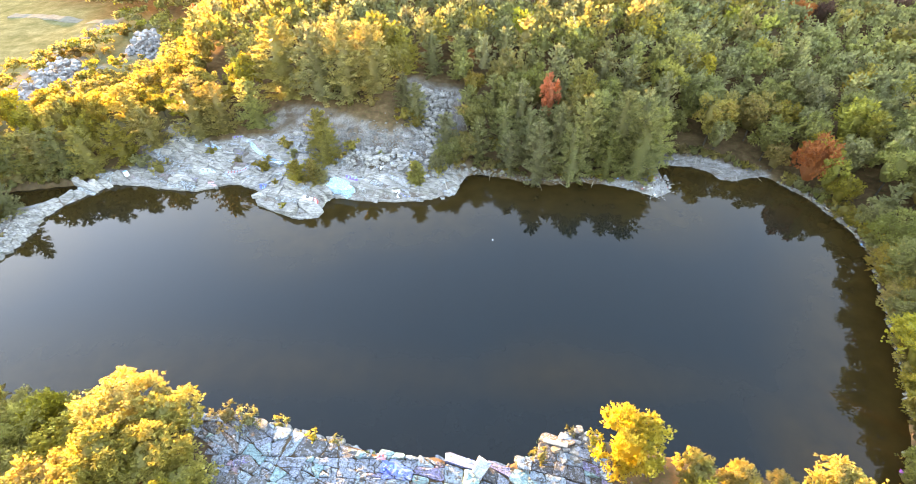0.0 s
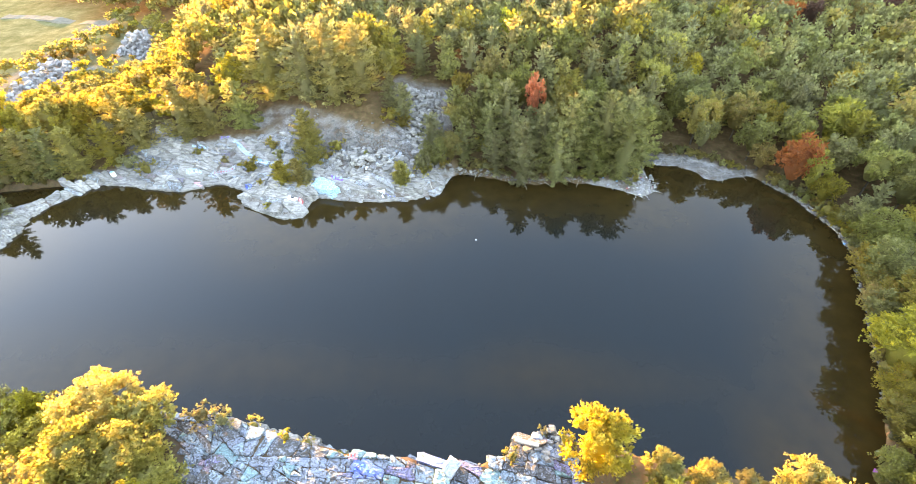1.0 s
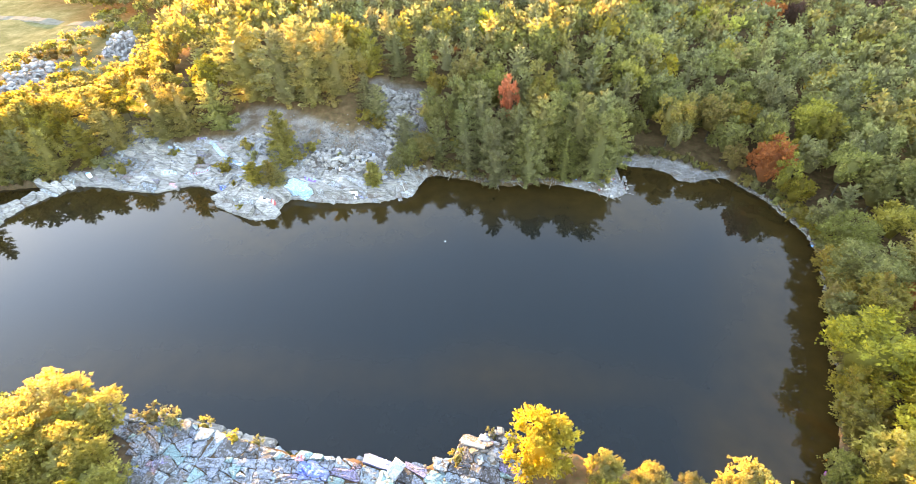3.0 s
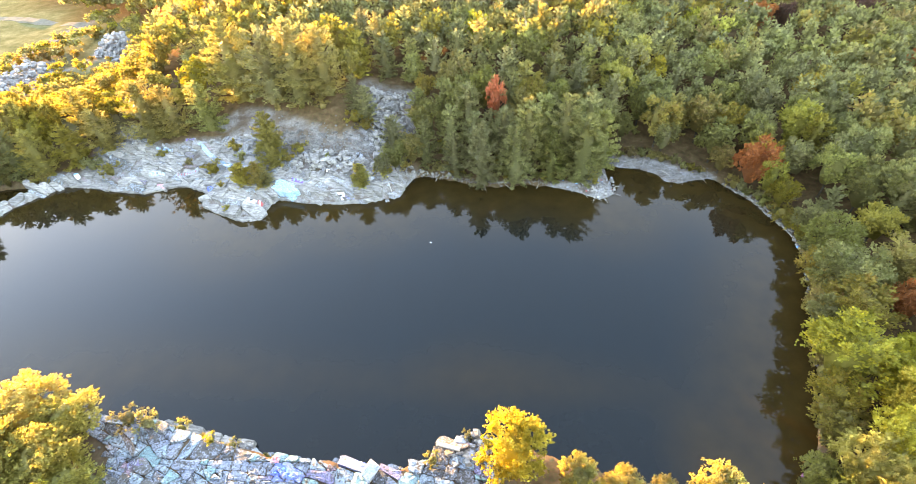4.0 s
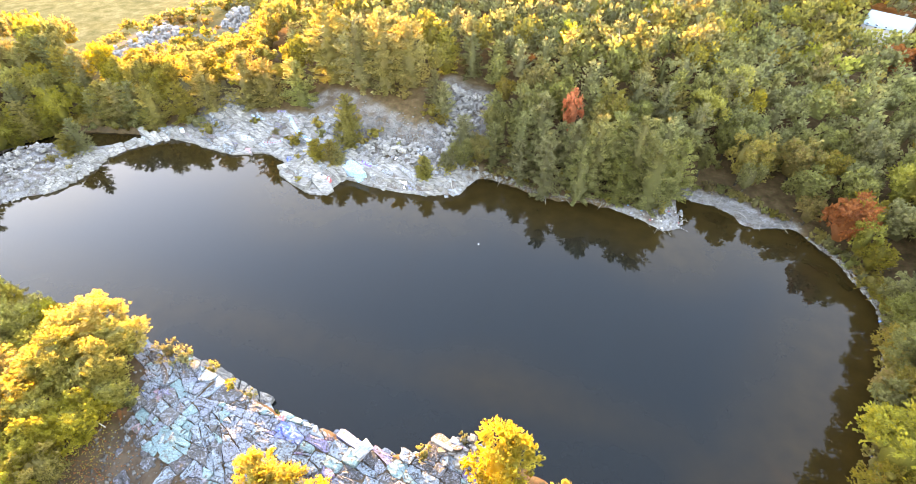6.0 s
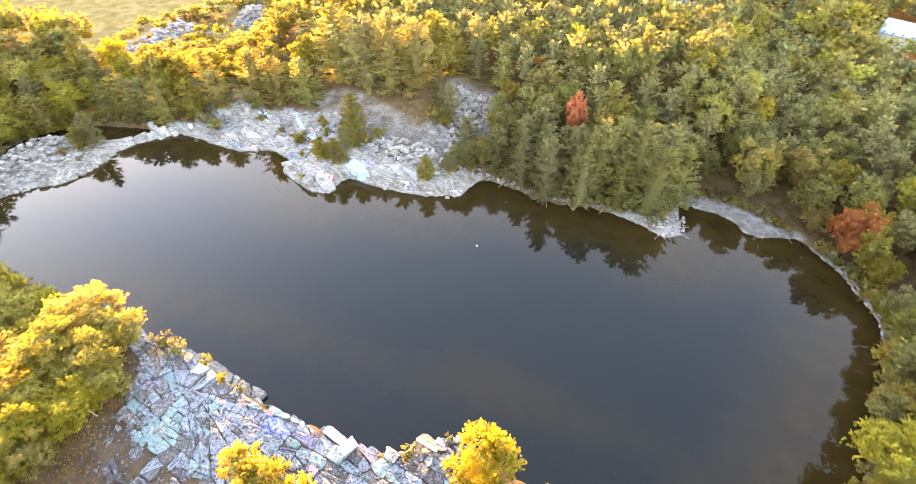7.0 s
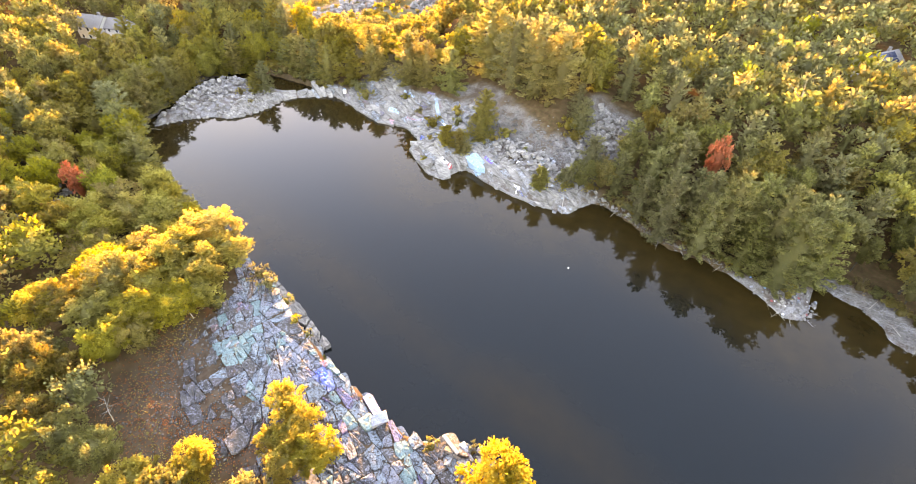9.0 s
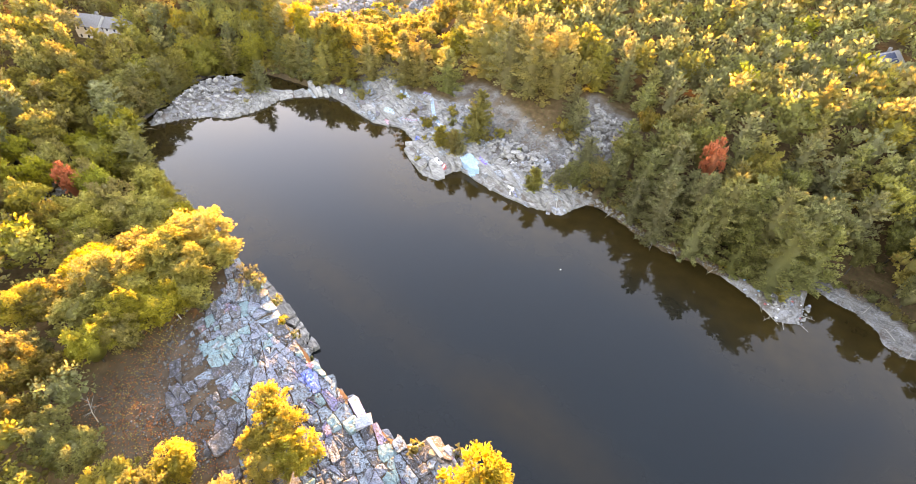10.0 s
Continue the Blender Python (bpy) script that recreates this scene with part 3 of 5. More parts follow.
def pine_crown(r, h, spread, leaves, size, bare=0.12):
    """Whorls of rising limbs with upturned tufts of needles round a ragged cone."""
    base, axis, out, long, limbs, levels = [], [], [], [], [], []
    z = h * bare
    while z < h * 0.975:
        k = (z - h * bare) / (h * (1 - bare))
        full = spread * (1 - k) ** 0.52 * (0.66 + 0.34 * min(1, k * 3.2)) + 0.15
        levels.append((z, full))
        for b in range(r.integers(5, 8)):
            ang, reach = r.uniform(0, 6.283), full * r.uniform(0.62, 1.14)
            way = np.array([math.cos(ang), math.sin(ang), r.uniform(-0.12, 0.2) + 0.45 * k])
            limbs.append((z, way, reach))
            m = 1 + int(5.6 * (reach / spread) ** 0.8 + r.random())
            for q in range(m):
                t = 1.0 - 0.62 * (q / max(1, m)) * r.uniform(0.8, 1.1)
                side = 0 if q == 0 else r.choice((-1, 1)) * r.uniform(0.35, 0.95)
                turn = ang + side
                e = np.array([math.cos(turn), math.sin(turn), way[2] + r.uniform(0.05, 0.5)])
                tuft = 0.17 * reach + 0.5
                p = np.array([0, 0, z]) + way * reach * t * np.array([1, 1, 0.4 + 0.6 * t]) - e * tuft * 0.45
                base.append(p + (0, 0, r.normal(0, 0.12)))
                axis.append(e)
                out.append((math.cos(ang) * 0.8, math.sin(ang) * 0.8, 0.55))
                long.append(tuft * r.uniform(0.85, 1.3))
        z += h * r.uniform(0.052, 0.074)
    for q in range(5):
        base.append((0, 0, h * (0.9 + 0.016 * q)))
        axis.append((r.normal(0, 0.3), r.normal(0, 0.3), 1))
        out.append((0, 0, 1))
        long.append(0.09 * h)
    base, axis, out, long = (np.array(a, float) for a in (base, axis, out, long))
    leafage = shoots(r, base, axis, out, long, long * 0.30, leaves, size, 0.5)
    tiers = [skirt(r, z, reach, h) for z, reach in levels]
    return (tuple(np.concatenate(a) for a in zip(*tiers)), leafage), limbs


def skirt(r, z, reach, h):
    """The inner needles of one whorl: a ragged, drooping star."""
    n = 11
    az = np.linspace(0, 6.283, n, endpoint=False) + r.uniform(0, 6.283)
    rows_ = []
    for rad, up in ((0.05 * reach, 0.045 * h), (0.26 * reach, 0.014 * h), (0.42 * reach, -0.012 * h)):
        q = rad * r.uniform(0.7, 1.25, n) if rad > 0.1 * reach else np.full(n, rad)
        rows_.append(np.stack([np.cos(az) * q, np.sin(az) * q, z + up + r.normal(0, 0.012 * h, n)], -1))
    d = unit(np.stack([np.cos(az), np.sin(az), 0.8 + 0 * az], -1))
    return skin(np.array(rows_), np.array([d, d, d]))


def leafy_crown(r, h, spread, low, lobes, tufts, leaves, size, finger=0.3, rise=0.35, slim=0.75, core=0.42, lobe=(0.26, 0.42)):
    """An uneven dome of leafy lobes, each a burst of shoots. finger: the shoots' length against the crown's width; rise: how far they turn up."""
    base, axis, out, long, cores, limbs = [], [], [], [], [], []
    for b in range(lobes):
        t = (b + 0.5) / lobes
        el = math.asin(min(0.99, -0.12 + 1.1 * t))
        ang = b * 2.39996 + r.normal(0, 0.3)
        reach = r.uniform(0.5, 0.82) if t < 0.9 else r.uniform(0.2, 0.45)
        d0 = np.array([math.cos(ang) * math.cos(el), math.sin(ang) * math.cos(el), math.sin(el)])
        half = h * (1 - low) * 0.5
        mid = d0 * (spread * reach, spread * reach, half * (reach + 0.12)) + (0, 0, h * low + half * 0.86)
        limbs.append(mid)
        wide = spread * r.uniform(*lobe)
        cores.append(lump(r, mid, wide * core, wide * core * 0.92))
        n = tufts + int(r.integers(-tufts // 5, tufts // 5 + 1))
        d = unit(r.normal(0, 1, (n, 3)) + d0 * 0.75 + (0, 0, 0.25))
        base.append(mid + d * wide * r.uniform(0.5, 0.72, (n, 1)))
        axis.append(d + (0, 0, rise) + r.normal(0, 0.16, (n, 3)))
        out.append(unit(d * 0.7 + d0 * 0.6))
        long.append(spread * finger * r.uniform(0.6, 1.35, n))
    mid = np.array([0, 0, h * low + h * (1 - low) * 0.42])
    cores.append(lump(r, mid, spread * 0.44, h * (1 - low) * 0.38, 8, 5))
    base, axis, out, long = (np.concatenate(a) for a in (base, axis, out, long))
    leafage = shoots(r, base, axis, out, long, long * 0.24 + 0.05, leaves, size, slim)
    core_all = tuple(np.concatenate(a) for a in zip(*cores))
    return (core_all, leafage), limbs


def foliage(name, v, normals, tones, mat, stems=None):
    """A mesh of leaf quads with soft normals; tones vary from shoot to shoot, stems from tree to tree."""
    me = quads(name, v.reshape(-1, 3), np.arange(len(v) * 4).reshape(-1, 4), mat)
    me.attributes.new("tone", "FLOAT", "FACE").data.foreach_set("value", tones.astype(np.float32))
    if stems is not None:
        me.attributes.new("stem", "FLOAT", "FACE").data.foreach_set("value", stems.astype(np.float32))
    me.shade_smooth()
    me.normals_split_custom_set_from_vertices(normals.reshape(-1, 3))
    return me


def trunk_mesh(name, r, h, girth, limbs, kind):
    """A tapered leaning trunk with its larger limbs."""
    lean = r.normal(0, 0.02, 2)
    pts = [(lean[0] * h * t, lean[1] * h * t, h * t) for t in (-0.04, 0.03, 0.3, 0.6, 0.95)]
    bits = [limb(pts, [girth * 1.5, girth, girth * 0.8, girth * 0.5, girth * 0.08], 6)]
    pick = r.permutation(len(limbs))[:6]
    for i in pick:
        if kind == "pine":
            z, way, reach = limbs[i]
            bits.append(limb([(0, 0, z), tuple(np.array([0, 0, z]) + way * reach * (0.5, 0.5, 0.3))], [girth * 0.2, girth * 0.05], 4))
        else:
            m = limbs[i]
            z0 = max(h * 0.12, m[2] * 0.5)
            bits.append(limb([(0, 0, z0), (m[0] * 0.5, m[1] * 0.5, z0 + (m[2] - z0) * 0.65), tuple(m)], [girth * 0.4, girth * 0.25, girth * 0.06], 4))
    v, f = join(bits)
    return polys(name, v, f, M["bark"])


PROTO = {}


def prototype(key, kind, seed, h, **how):
    """One kind of tree: its trunk's mesh, and its crown as inner leafage and leaves."""
    r = np.random.default_rng(seed)
    (core, leafage), limbs = {"pine": pine_crown, "leafy": leafy_crown}[kind](r, h, **how)
    girth = 0.013 * h + 0.04
    PROTO[key] = (trunk_mesh("trunk", r, h * 0.9, girth, limbs, kind), core, leafage, h)


for i in range(4):
    prototype(f"pine{i}", "pine", 100 + i, 16.0, spread=(6.0, 5.4, 6.4, 5.2)[i], leaves=6, size=0.73, bare=(0.06, 0.10, 0.05, 0.12)[i])
for i in range(4):
    prototype(f"oak{i}", "leafy", 200 + i, 14.0, spread=(5.0, 4.5, 5.6, 4.3)[i], low=(0.18, 0.22, 0.16, 0.2)[i], lobes=(13, 11, 16, 11)[i], tufts=26, leaves=6, size=0.58, finger=(0.2, 0.24, 0.18, 0.26)[i], rise=(0.3, 0.45, 0.25, 0.5)[i])
for i in range(3):
    prototype(f"lush{i}", "leafy", 300 + i, 11.0, spread=(4.3, 3.9, 4.7)[i], low=0.06, lobes=(17, 15, 20)[i], tufts=18, leaves=10, size=0.40, finger=0.28, rise=0.6, lobe=(0.22, 0.36))
for i in range(3):
    prototype(f"feathery{i}", "leafy", 320 + i, 11.0, spread=(4.3, 3.9, 4.7)[i], low=0.06, lobes=(24, 21, 28)[i], tufts=18, leaves=14, size=0.32, finger=0.24, rise=0.7, core=0.42, lobe=(0.17, 0.29))
for i in range(3):
    prototype(f"bush{i}", "leafy", 400 + i, 3.0, spread=(1.7, 1.4, 2.0)[i], low=0.02, lobes=(5, 4, 6)[i], tufts=11, leaves=7, size=0.3, finger=0.36, rise=0.6)
prototype("youngpine", "pine", 500, 8.0, spread=3.0, leaves=11, size=0.38, bare=0.04)
for i in range(2):
    prototype(f"densepine{i}", "pine", 510 + i, 16.0, spread=(6.2, 5.6)[i], leaves=11, size=0.56, bare=(0.03, 0.04)[i])

NAMES = {"pine": "pine_tree", "oak": "broadleaf_tree", "lush": "broadleaf_tree", "feathery": "broadleaf_tree", "bush": "shrub", "youngpine": "young_pine", "densepine": "pine_tree"}
WORDS = {
    "pine": "dark green white pine", "pine_warm": "sunlit olive-green white pine", "oak": "dense green broadleaf tree", "oak_olive": "olive-brown autumn broadleaf tree",
    "lime": "bright lime-green broadleaf tree", "gold": "golden-yellow autumn tree", "goldgreen": "sunlit yellow-green autumn tree", "red": "coral-red autumn maple",
    "turning": "green autumn tree turning gold at its top", "rust": "rust-red autumn maple", "plum": "plum-brown autumn tree"}
built = {}


def tree(key, mat, x, y, tall, spot, wide=1.0):
    """A tree of a prototype and leaf colour, standing on the land at x, y."""
    trunk, core, leafage, h = PROTO[key]
    s = tall / h
    m = pose(x, y, at_height(x, y) - 0.05, 0, 0, (x * 37.7 + y * 91.3) % 360)
    if (key, mat) not in built:
        name = NAMES[key.rstrip("0123456789")]
        top = new(name)
        top.empty_display_size = 0.5
        part("trunk", trunk, top)
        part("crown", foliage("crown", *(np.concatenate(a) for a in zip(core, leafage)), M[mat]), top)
        built[key, mat] = top
        made = top
        made.matrix_basis = m
    else:
        made = copy_thing(built[key, mat], m)
    made.scale = (s * wide, s * wide, s)
    kind = {"bush": " shrub", "youngpine": ""}.get(key.rstrip("0123456789"))
    label = WORDS[mat] if kind is None else {"bush": f"low {mat.replace('goldgreen', 'yellow-green').replace('_', ' ').replace('oak', 'green').replace('pine warm', 'olive')} shrub", "youngpine": "young " + WORDS[mat]}[key.rstrip("0123456789")]
    return tagged(made, f"{label} {spot}", "shrub" if key.rstrip("0123456789") == "bush" else "tree", group="trees round the lake")


taken = []


def grove(spot, trees):
    """Trees that stand out: prototype, leaf colour, x, y, height, width."""
    for key, mat, x, y, tall, wide in trees:
        tree(key, mat, x, y, tall, spot, wide)
        if tall > 4:
            taken.append((x, y, 0.21 * tall * wide))


grove("on the far shore", [
    ("densepine0", "pine", 4.3, 115.5, 17 - at_height(4.3, 115.5), 1.1), ("densepine1", "pine", 12.9, 104.4, 18 - at_height(12.9, 104.4), 0.9), ("densepine0", "pine", 21.6, 105.0, 17 - at_height(21.6, 105), 0.95), ("densepine1", "pine", 24.6, 108.4, 22.3 - at_height(24.6, 108.4), 0.9),
    ("densepine0", "pine", 38.5, 104.6, 18.5, 1.05), ("densepine1", "pine", 34.2, 109.7, 22.6 - at_height(34.2, 109.7), 0.95), ("densepine1", "pine", 31.0, 105.6, 13.5, 1.0), ("densepine0", "pine", 44.5, 111.5, 17, 0.9), ("densepine1", "pine", -2.8, 112.5, 13, 1.0), ("densepine0", "pine", 18.6, 112.0, 16, 0.95), ("densepine1", "pine", 5.6, 108.0, 12.5, 1.05), ("densepine1", "pine", 10.8, 111.5, 15, 0.95), ("densepine0", "pine", 28.8, 113.5, 18, 0.95), ("densepine1", "pine", 40.5, 113.5, 19, 0.9), ("densepine0", "pine", 15.2, 116.6, 11.5, 0.95), ("densepine1", "pine", 19.0, 117.0, 11.0, 0.95)])
grove("on the grey rock ledge", [
    ("densepine1", "pine_warm", -45.2, 110.6, 18.2 - at_height(-45.2, 110.6), 1.15), ("densepine0", "pine_warm", -43.4, 106.6, 11.0, 1.15), ("densepine1", "oak_olive", -45.2, 98.6, 7.6, 1.0), ("youngpine", "oak_olive", -49.2, 98.4, 6.4, 1.3), ("youngpine", "pine_warm", -43.8, 99.6, 5.6, 1.2), ("youngpine", "pine_warm", -18.6, 99.4, 6.6, 1.15),
    ("bush0", "oak_olive", -61, 106, 3.6, 1.5), ("bush1", "oak_olive", -56, 112, 3.6, 1.3), ("bush2", "oak_olive", -70, 110, 2.2, 1), ("bush0", "oak", -53, 108, 3.4, .7), ("bush1", "oak_olive", -78, 112, 2.4, 1.3),
    ("bush2", "oak_olive", -91, 106, 4, 1), ("bush0", "pine", -97, 108, 4.5, 1), ("bush1", "oak_olive", -40, 108, 3, 1.2), ("bush0", "oak_olive", -52, 91.5, 1.8, 1), ("bush2", "oak_olive", -13, 103, 3.6, 1)])
grove("beside the rubble", [
    ("densepine0", "pine", -24.2, 127.8, 20.5 - at_height(-24.2, 127.8), 0.85), ("bush0", "oak_olive", -24, 123, 4, 1.2), ("bush2", "oak_olive", -20.5, 121, 3.4, 1.2), ("bush1", "oak_olive", -34, 127, 3.5, 1.3), ("lush0", "oak", -10.5, 106.5, 9, 1.1),
    ("lush1", "oak_olive", -6.5, 111, 10.5, 1.1), ("densepine0", "pine", -11.5, 113.5, 11, 1.1), ("densepine1", "pine", -20.5, 124, 11, 1.1), ("lush2", "oak", -13.2, 103.6, 6.0, 1.0), ("bush2", "oak_olive", -8.5, 116, 4, 1.4), ("bush1", "oak", -29, 108.5, 2.2, 1), ("bush0", "oak_olive", -20, 100.5, 2.5, 1), ("bush2", "oak_olive", -37.5, 111.5, 3, 1.2), ("pine0", "pine", -17, 143, 14, 1.0), ("pine2", "pine_warm", -25, 143, 14, 1.0), ("pine1", "pine", -9, 142, 14, 1.0), ("oak1", "oak_olive", -4, 133, 11, 0.9), ("pine3", "pine", -5.5, 124, 13, 1.0)])
grove("in the shore wood", [
    ("oak3", "red", 16.3, 120.5, 23.6 - at_height(16.3, 120.5), 0.55), ("oak1", "lime", 93.4, 113.4, 19.6 - at_height(93.4, 113.4), 1.0), ("oak2", "rust", 79.8, 101.0, 15.8 - at_height(79.8, 101), 0.9), ("oak3", "lime", 82.0, 97.0, 14.2 - at_height(82, 97), 0.75), ("oak0", "goldgreen", 62, 139, 15, 0.9),
    ("oak2", "oak_olive", 84, 105, 13, 1), ("oak0", "oak", 74.5, 113, 13, 1.1), ("oak1", "plum", 122, 188, 13, 1), ("oak2", "rust", 114, 188, 13, 1), ("oak2", "plum", 150, 190, 13, 1), ("oak0", "rust", 146, 150, 12, 1)])
grove("on the sunlit bank", [
    ("densepine0", "pine_warm", -82.5, 119, 17.5, 1.23), ("densepine1", "pine_warm", -76.5, 121, 14.8, 1.12), ("densepine0", "pine", -67.5, 123, 14.8, 1.12), ("densepine0", "pine", -48.8, 130.5, 21.5, 1.12), ("densepine1", "pine_warm", -41, 131, 22.9, 1.12),
    ("densepine0", "pine_warm", -33.5, 133, 20.2, 1.12), ("densepine1", "pine_warm", -60.5, 134, 22.9, 1.23), ("densepine0", "pine_warm", -110, 106.5, 13.9, 1.2), ("densepine1", "pine_warm", -102, 110, 12.9, 1.2), ("densepine0", "pine_warm", -95, 115, 12.9, 1.2),
    ("densepine1", "pine_warm", -121, 105, 13.9, 1.2), ("densepine0", "pine", -116.5, 106.5, 12.9, 1.2), ("oak3", "red", -108.5, 184.6, 15, 0.55), ("oak3", "red", -118, 147, 6, 0.9)])
grove("on the rubble spit", [("bush2", "oak_olive", -124, 80, 2.5, 1), ("densepine1", "pine", -119.5, 87.0, 10.5, 1.05), ("youngpine", "pine_warm", -121.5, 84.5, 7, 1.2), ("bush1", "oak_olive", -117, 79, 1.8, 1)])
grove("on the cliff top", [
    ("feathery0", "gold", 17.6, 26.6, 20.8 - at_height(17.6, 26.6), 1.1), ("feathery1", "turning", 26, 24.0, 7.0, 1.30), ("feathery2", "turning", 32, 23.5, 5.5, 1.20), ("feathery1", "oak_olive", 37.5, 24, 4.2, 1.30),
    ("feathery1", "gold", -12.9, 17.4, 7.4, 1.15), ("feathery2", "turning", -8.4, 15.6, 7.8, 1.2), ("feathery0", "gold", -3.4, 15.2, 7.6, 1.2), ("feathery1", "turning", -9.6, 12.6, 6.2, 1.1), ("feathery2", "gold", -5.4, 12.0, 6.8, 1.1), ("bush1", "oak", 1.6, 27.3, 3.4, 0.80), ("bush0", "oak", 6.6, 26.6, 2.0, 1.10), ("bush2", "oak", 8.0, 30.2, 3.0, 0.90),
    ("bush1", "oak", 11.2, 30.6, 2.4, 0.80), ("bush0", "lime", -25.4, 28.2, 1.6, 1.10), ("bush2", "oak", -35.2, 30.0, 3.0, 0.90), ("bush1", "lime", -9.4, 27.0, 1.2, 1), ("bush2", "oak", -38.5, 30.6, 2.6, 1.2), ("bush0", "oak", -31.5, 30.2, 2.4, 1.2), ("bush1", "oak", -28.6, 29.4, 1.8, 1.2), ("bush2", "oak", -22.6, 28.0, 1.5, 1.2), ("bush0", "oak", -18.0, 27.6, 1.3, 1.1), ("bush1", "oak", 4.2, 27.6, 1.5, 1.1), ("bush2", "lime", 14.2, 29.2, 2.0, 1.1)])
grove("above the wooded cliff", [
    ("feathery0", "gold", -52.5, 30.0, 8.4, 1.85), ("feathery1", "turning", -45.0, 29.0, 7.6, 1.75), ("feathery2", "gold", -61, 28.0, 8.8, 1.80), ("feathery1", "turning", -50, 22.5, 10.2, 1.63), ("feathery0", "gold", -58, 20, 9.2, 1.7),
    ("feathery2", "turning", -44, 22.5, 9.1, 1.46), ("feathery1", "turning", -39, 20.5, 8.1, 1.31), ("feathery0", "turning", -52, 12.5, 9.7, 1.63), ("feathery2", "turning", -64, 11, 9.7, 1.63), ("feathery1", "turning", -46, 15.5, 8.6, 1.46), ("feathery0", "turning", -42.5, 11.0, 8.6, 1.50), ("feathery2", "turning", -40.0, 15.6, 8.2, 1.42), ("feathery1", "turning", -47.5, 7.0, 8.6, 1.50), ("feathery0", "oak_olive", -55, 5, 8.6, 1.50), ("feathery2", "turning", -58, 13, 9.6, 1.50), ("feathery1", "gold", -68, 22, 9.6, 1.6), ("feathery0", "gold", -84, 19.5, 10.5, 1.3), ("feathery2", "turning", -76.5, 16.5, 11.0, 1.3), ("feathery1", "gold", -78.5, 24.5, 11.5, 1.3), ("feathery0", "gold", -68, 14.0, 11.0, 1.2), ("oak3", "red", -94.5, 21.2, 13.0, 0.62), ("feathery0", "turning", -74, 28, 10.6, 1.50), ("feathery2", "oak_olive", -72, 14, 9.6, 1.50)])
grove("below the bare yard", [
    ("feathery0", "gold", -14.0, 4.5, 8.5, 0.96), ("feathery1", "turning", -9.5, 2.0, 7.3, 0.96), ("feathery2", "turning", -18, -1.5, 7.3, 1.08), ("feathery0", "oak", -30, -4, 8.5, 1.08), ("feathery1", "oak_olive", -36, -6, 8.5, 1.20), ("feathery2", "oak", -25, -2.5, 7.3, 1.08),
    ("feathery1", "turning", -48, -3, 9.7, 1.08), ("feathery2", "oak_olive", -43, -3, 8.5, 1.20), ("feathery0", "turning", -57, 3, 9.7, 1.20), ("feathery0", "turning", -40.5, 5.5, 8.8, 1.10), ("feathery1", "oak_olive", -41, 0, 7.7, 1.10), ("feathery2", "turning", -39, 9.6, 8.2, 1.00), ("feathery0", "oak", -46, -1, 7.7, 1.10)])
grove("on the steep bank", [
    ("feathery0", "gold", 67.2, 28.6, 13.0, 1.0), ("feathery1", "gold", 72.4, 32.0, 14.0, 1.0), ("feathery2", "gold", 78.5, 38.0, 13.5, 0.9), ("feathery0", "rust", 90.5, 58.5, 10.5, 1.0), ("feathery2", "lime", 81.0, 44.5, 11.0, 1.0), ("feathery0", "goldgreen", 74.6, 47.0, 14.0, 1.5), ("feathery1", "oak_olive", 80.6, 56.5, 13.6, 1.35), ("feathery2", "oak", 84, 66, 12.6, 1.35), ("feathery0", "oak", 86.0, 76, 12.3, 1.25),     ("feathery1", "turning", 74, 29.5, 11.1, 1.10), ("lush1", "turning", 84, 46, 11.2, 1.21), ("lush0", "rust", 94, 55, 11.2, 0.99), ("lush2", "oak_olive", 95, 67, 11.2, 1.21), ("lush1", "turning", 97, 80, 11.2, 1.21), ("lush0", "turning", 64.5, 24, 10.1, 1.10)])

taken += [(76, 90, 2)]

# Trees leaning over the water along the steep banks.
banks = random.Random(8)


def bank_row(line, step, inland, kinds, low, high, spot):
    gone = step * 0.5
    for (x0, y0), (x1, y1) in zip(line, line[1:]):
        run = math.hypot(x1 - x0, y1 - y0)
        while gone < run:
            t = gone / run
            nx, ny = (y1 - y0) / run, -(x1 - x0) / run
            x, y = x0 + (x1 - x0) * t + nx * inland + banks.uniform(-0.7, 0.7), y0 + (y1 - y0) * t + ny * inland + banks.uniform(-0.7, 0.7)
            key, mat = banks.choice(kinds)
            if not any(math.hypot(x - a, y - b) < 3.6 for a, b, c in taken):
                tall = banks.uniform(low, high)
                tree(key, mat, x, y, tall, spot, banks.uniform(0.95, 1.25))
                taken.append((x, y, 0.2 * tall))
            gone += step * banks.uniform(0.8, 1.2)
        gone -= run


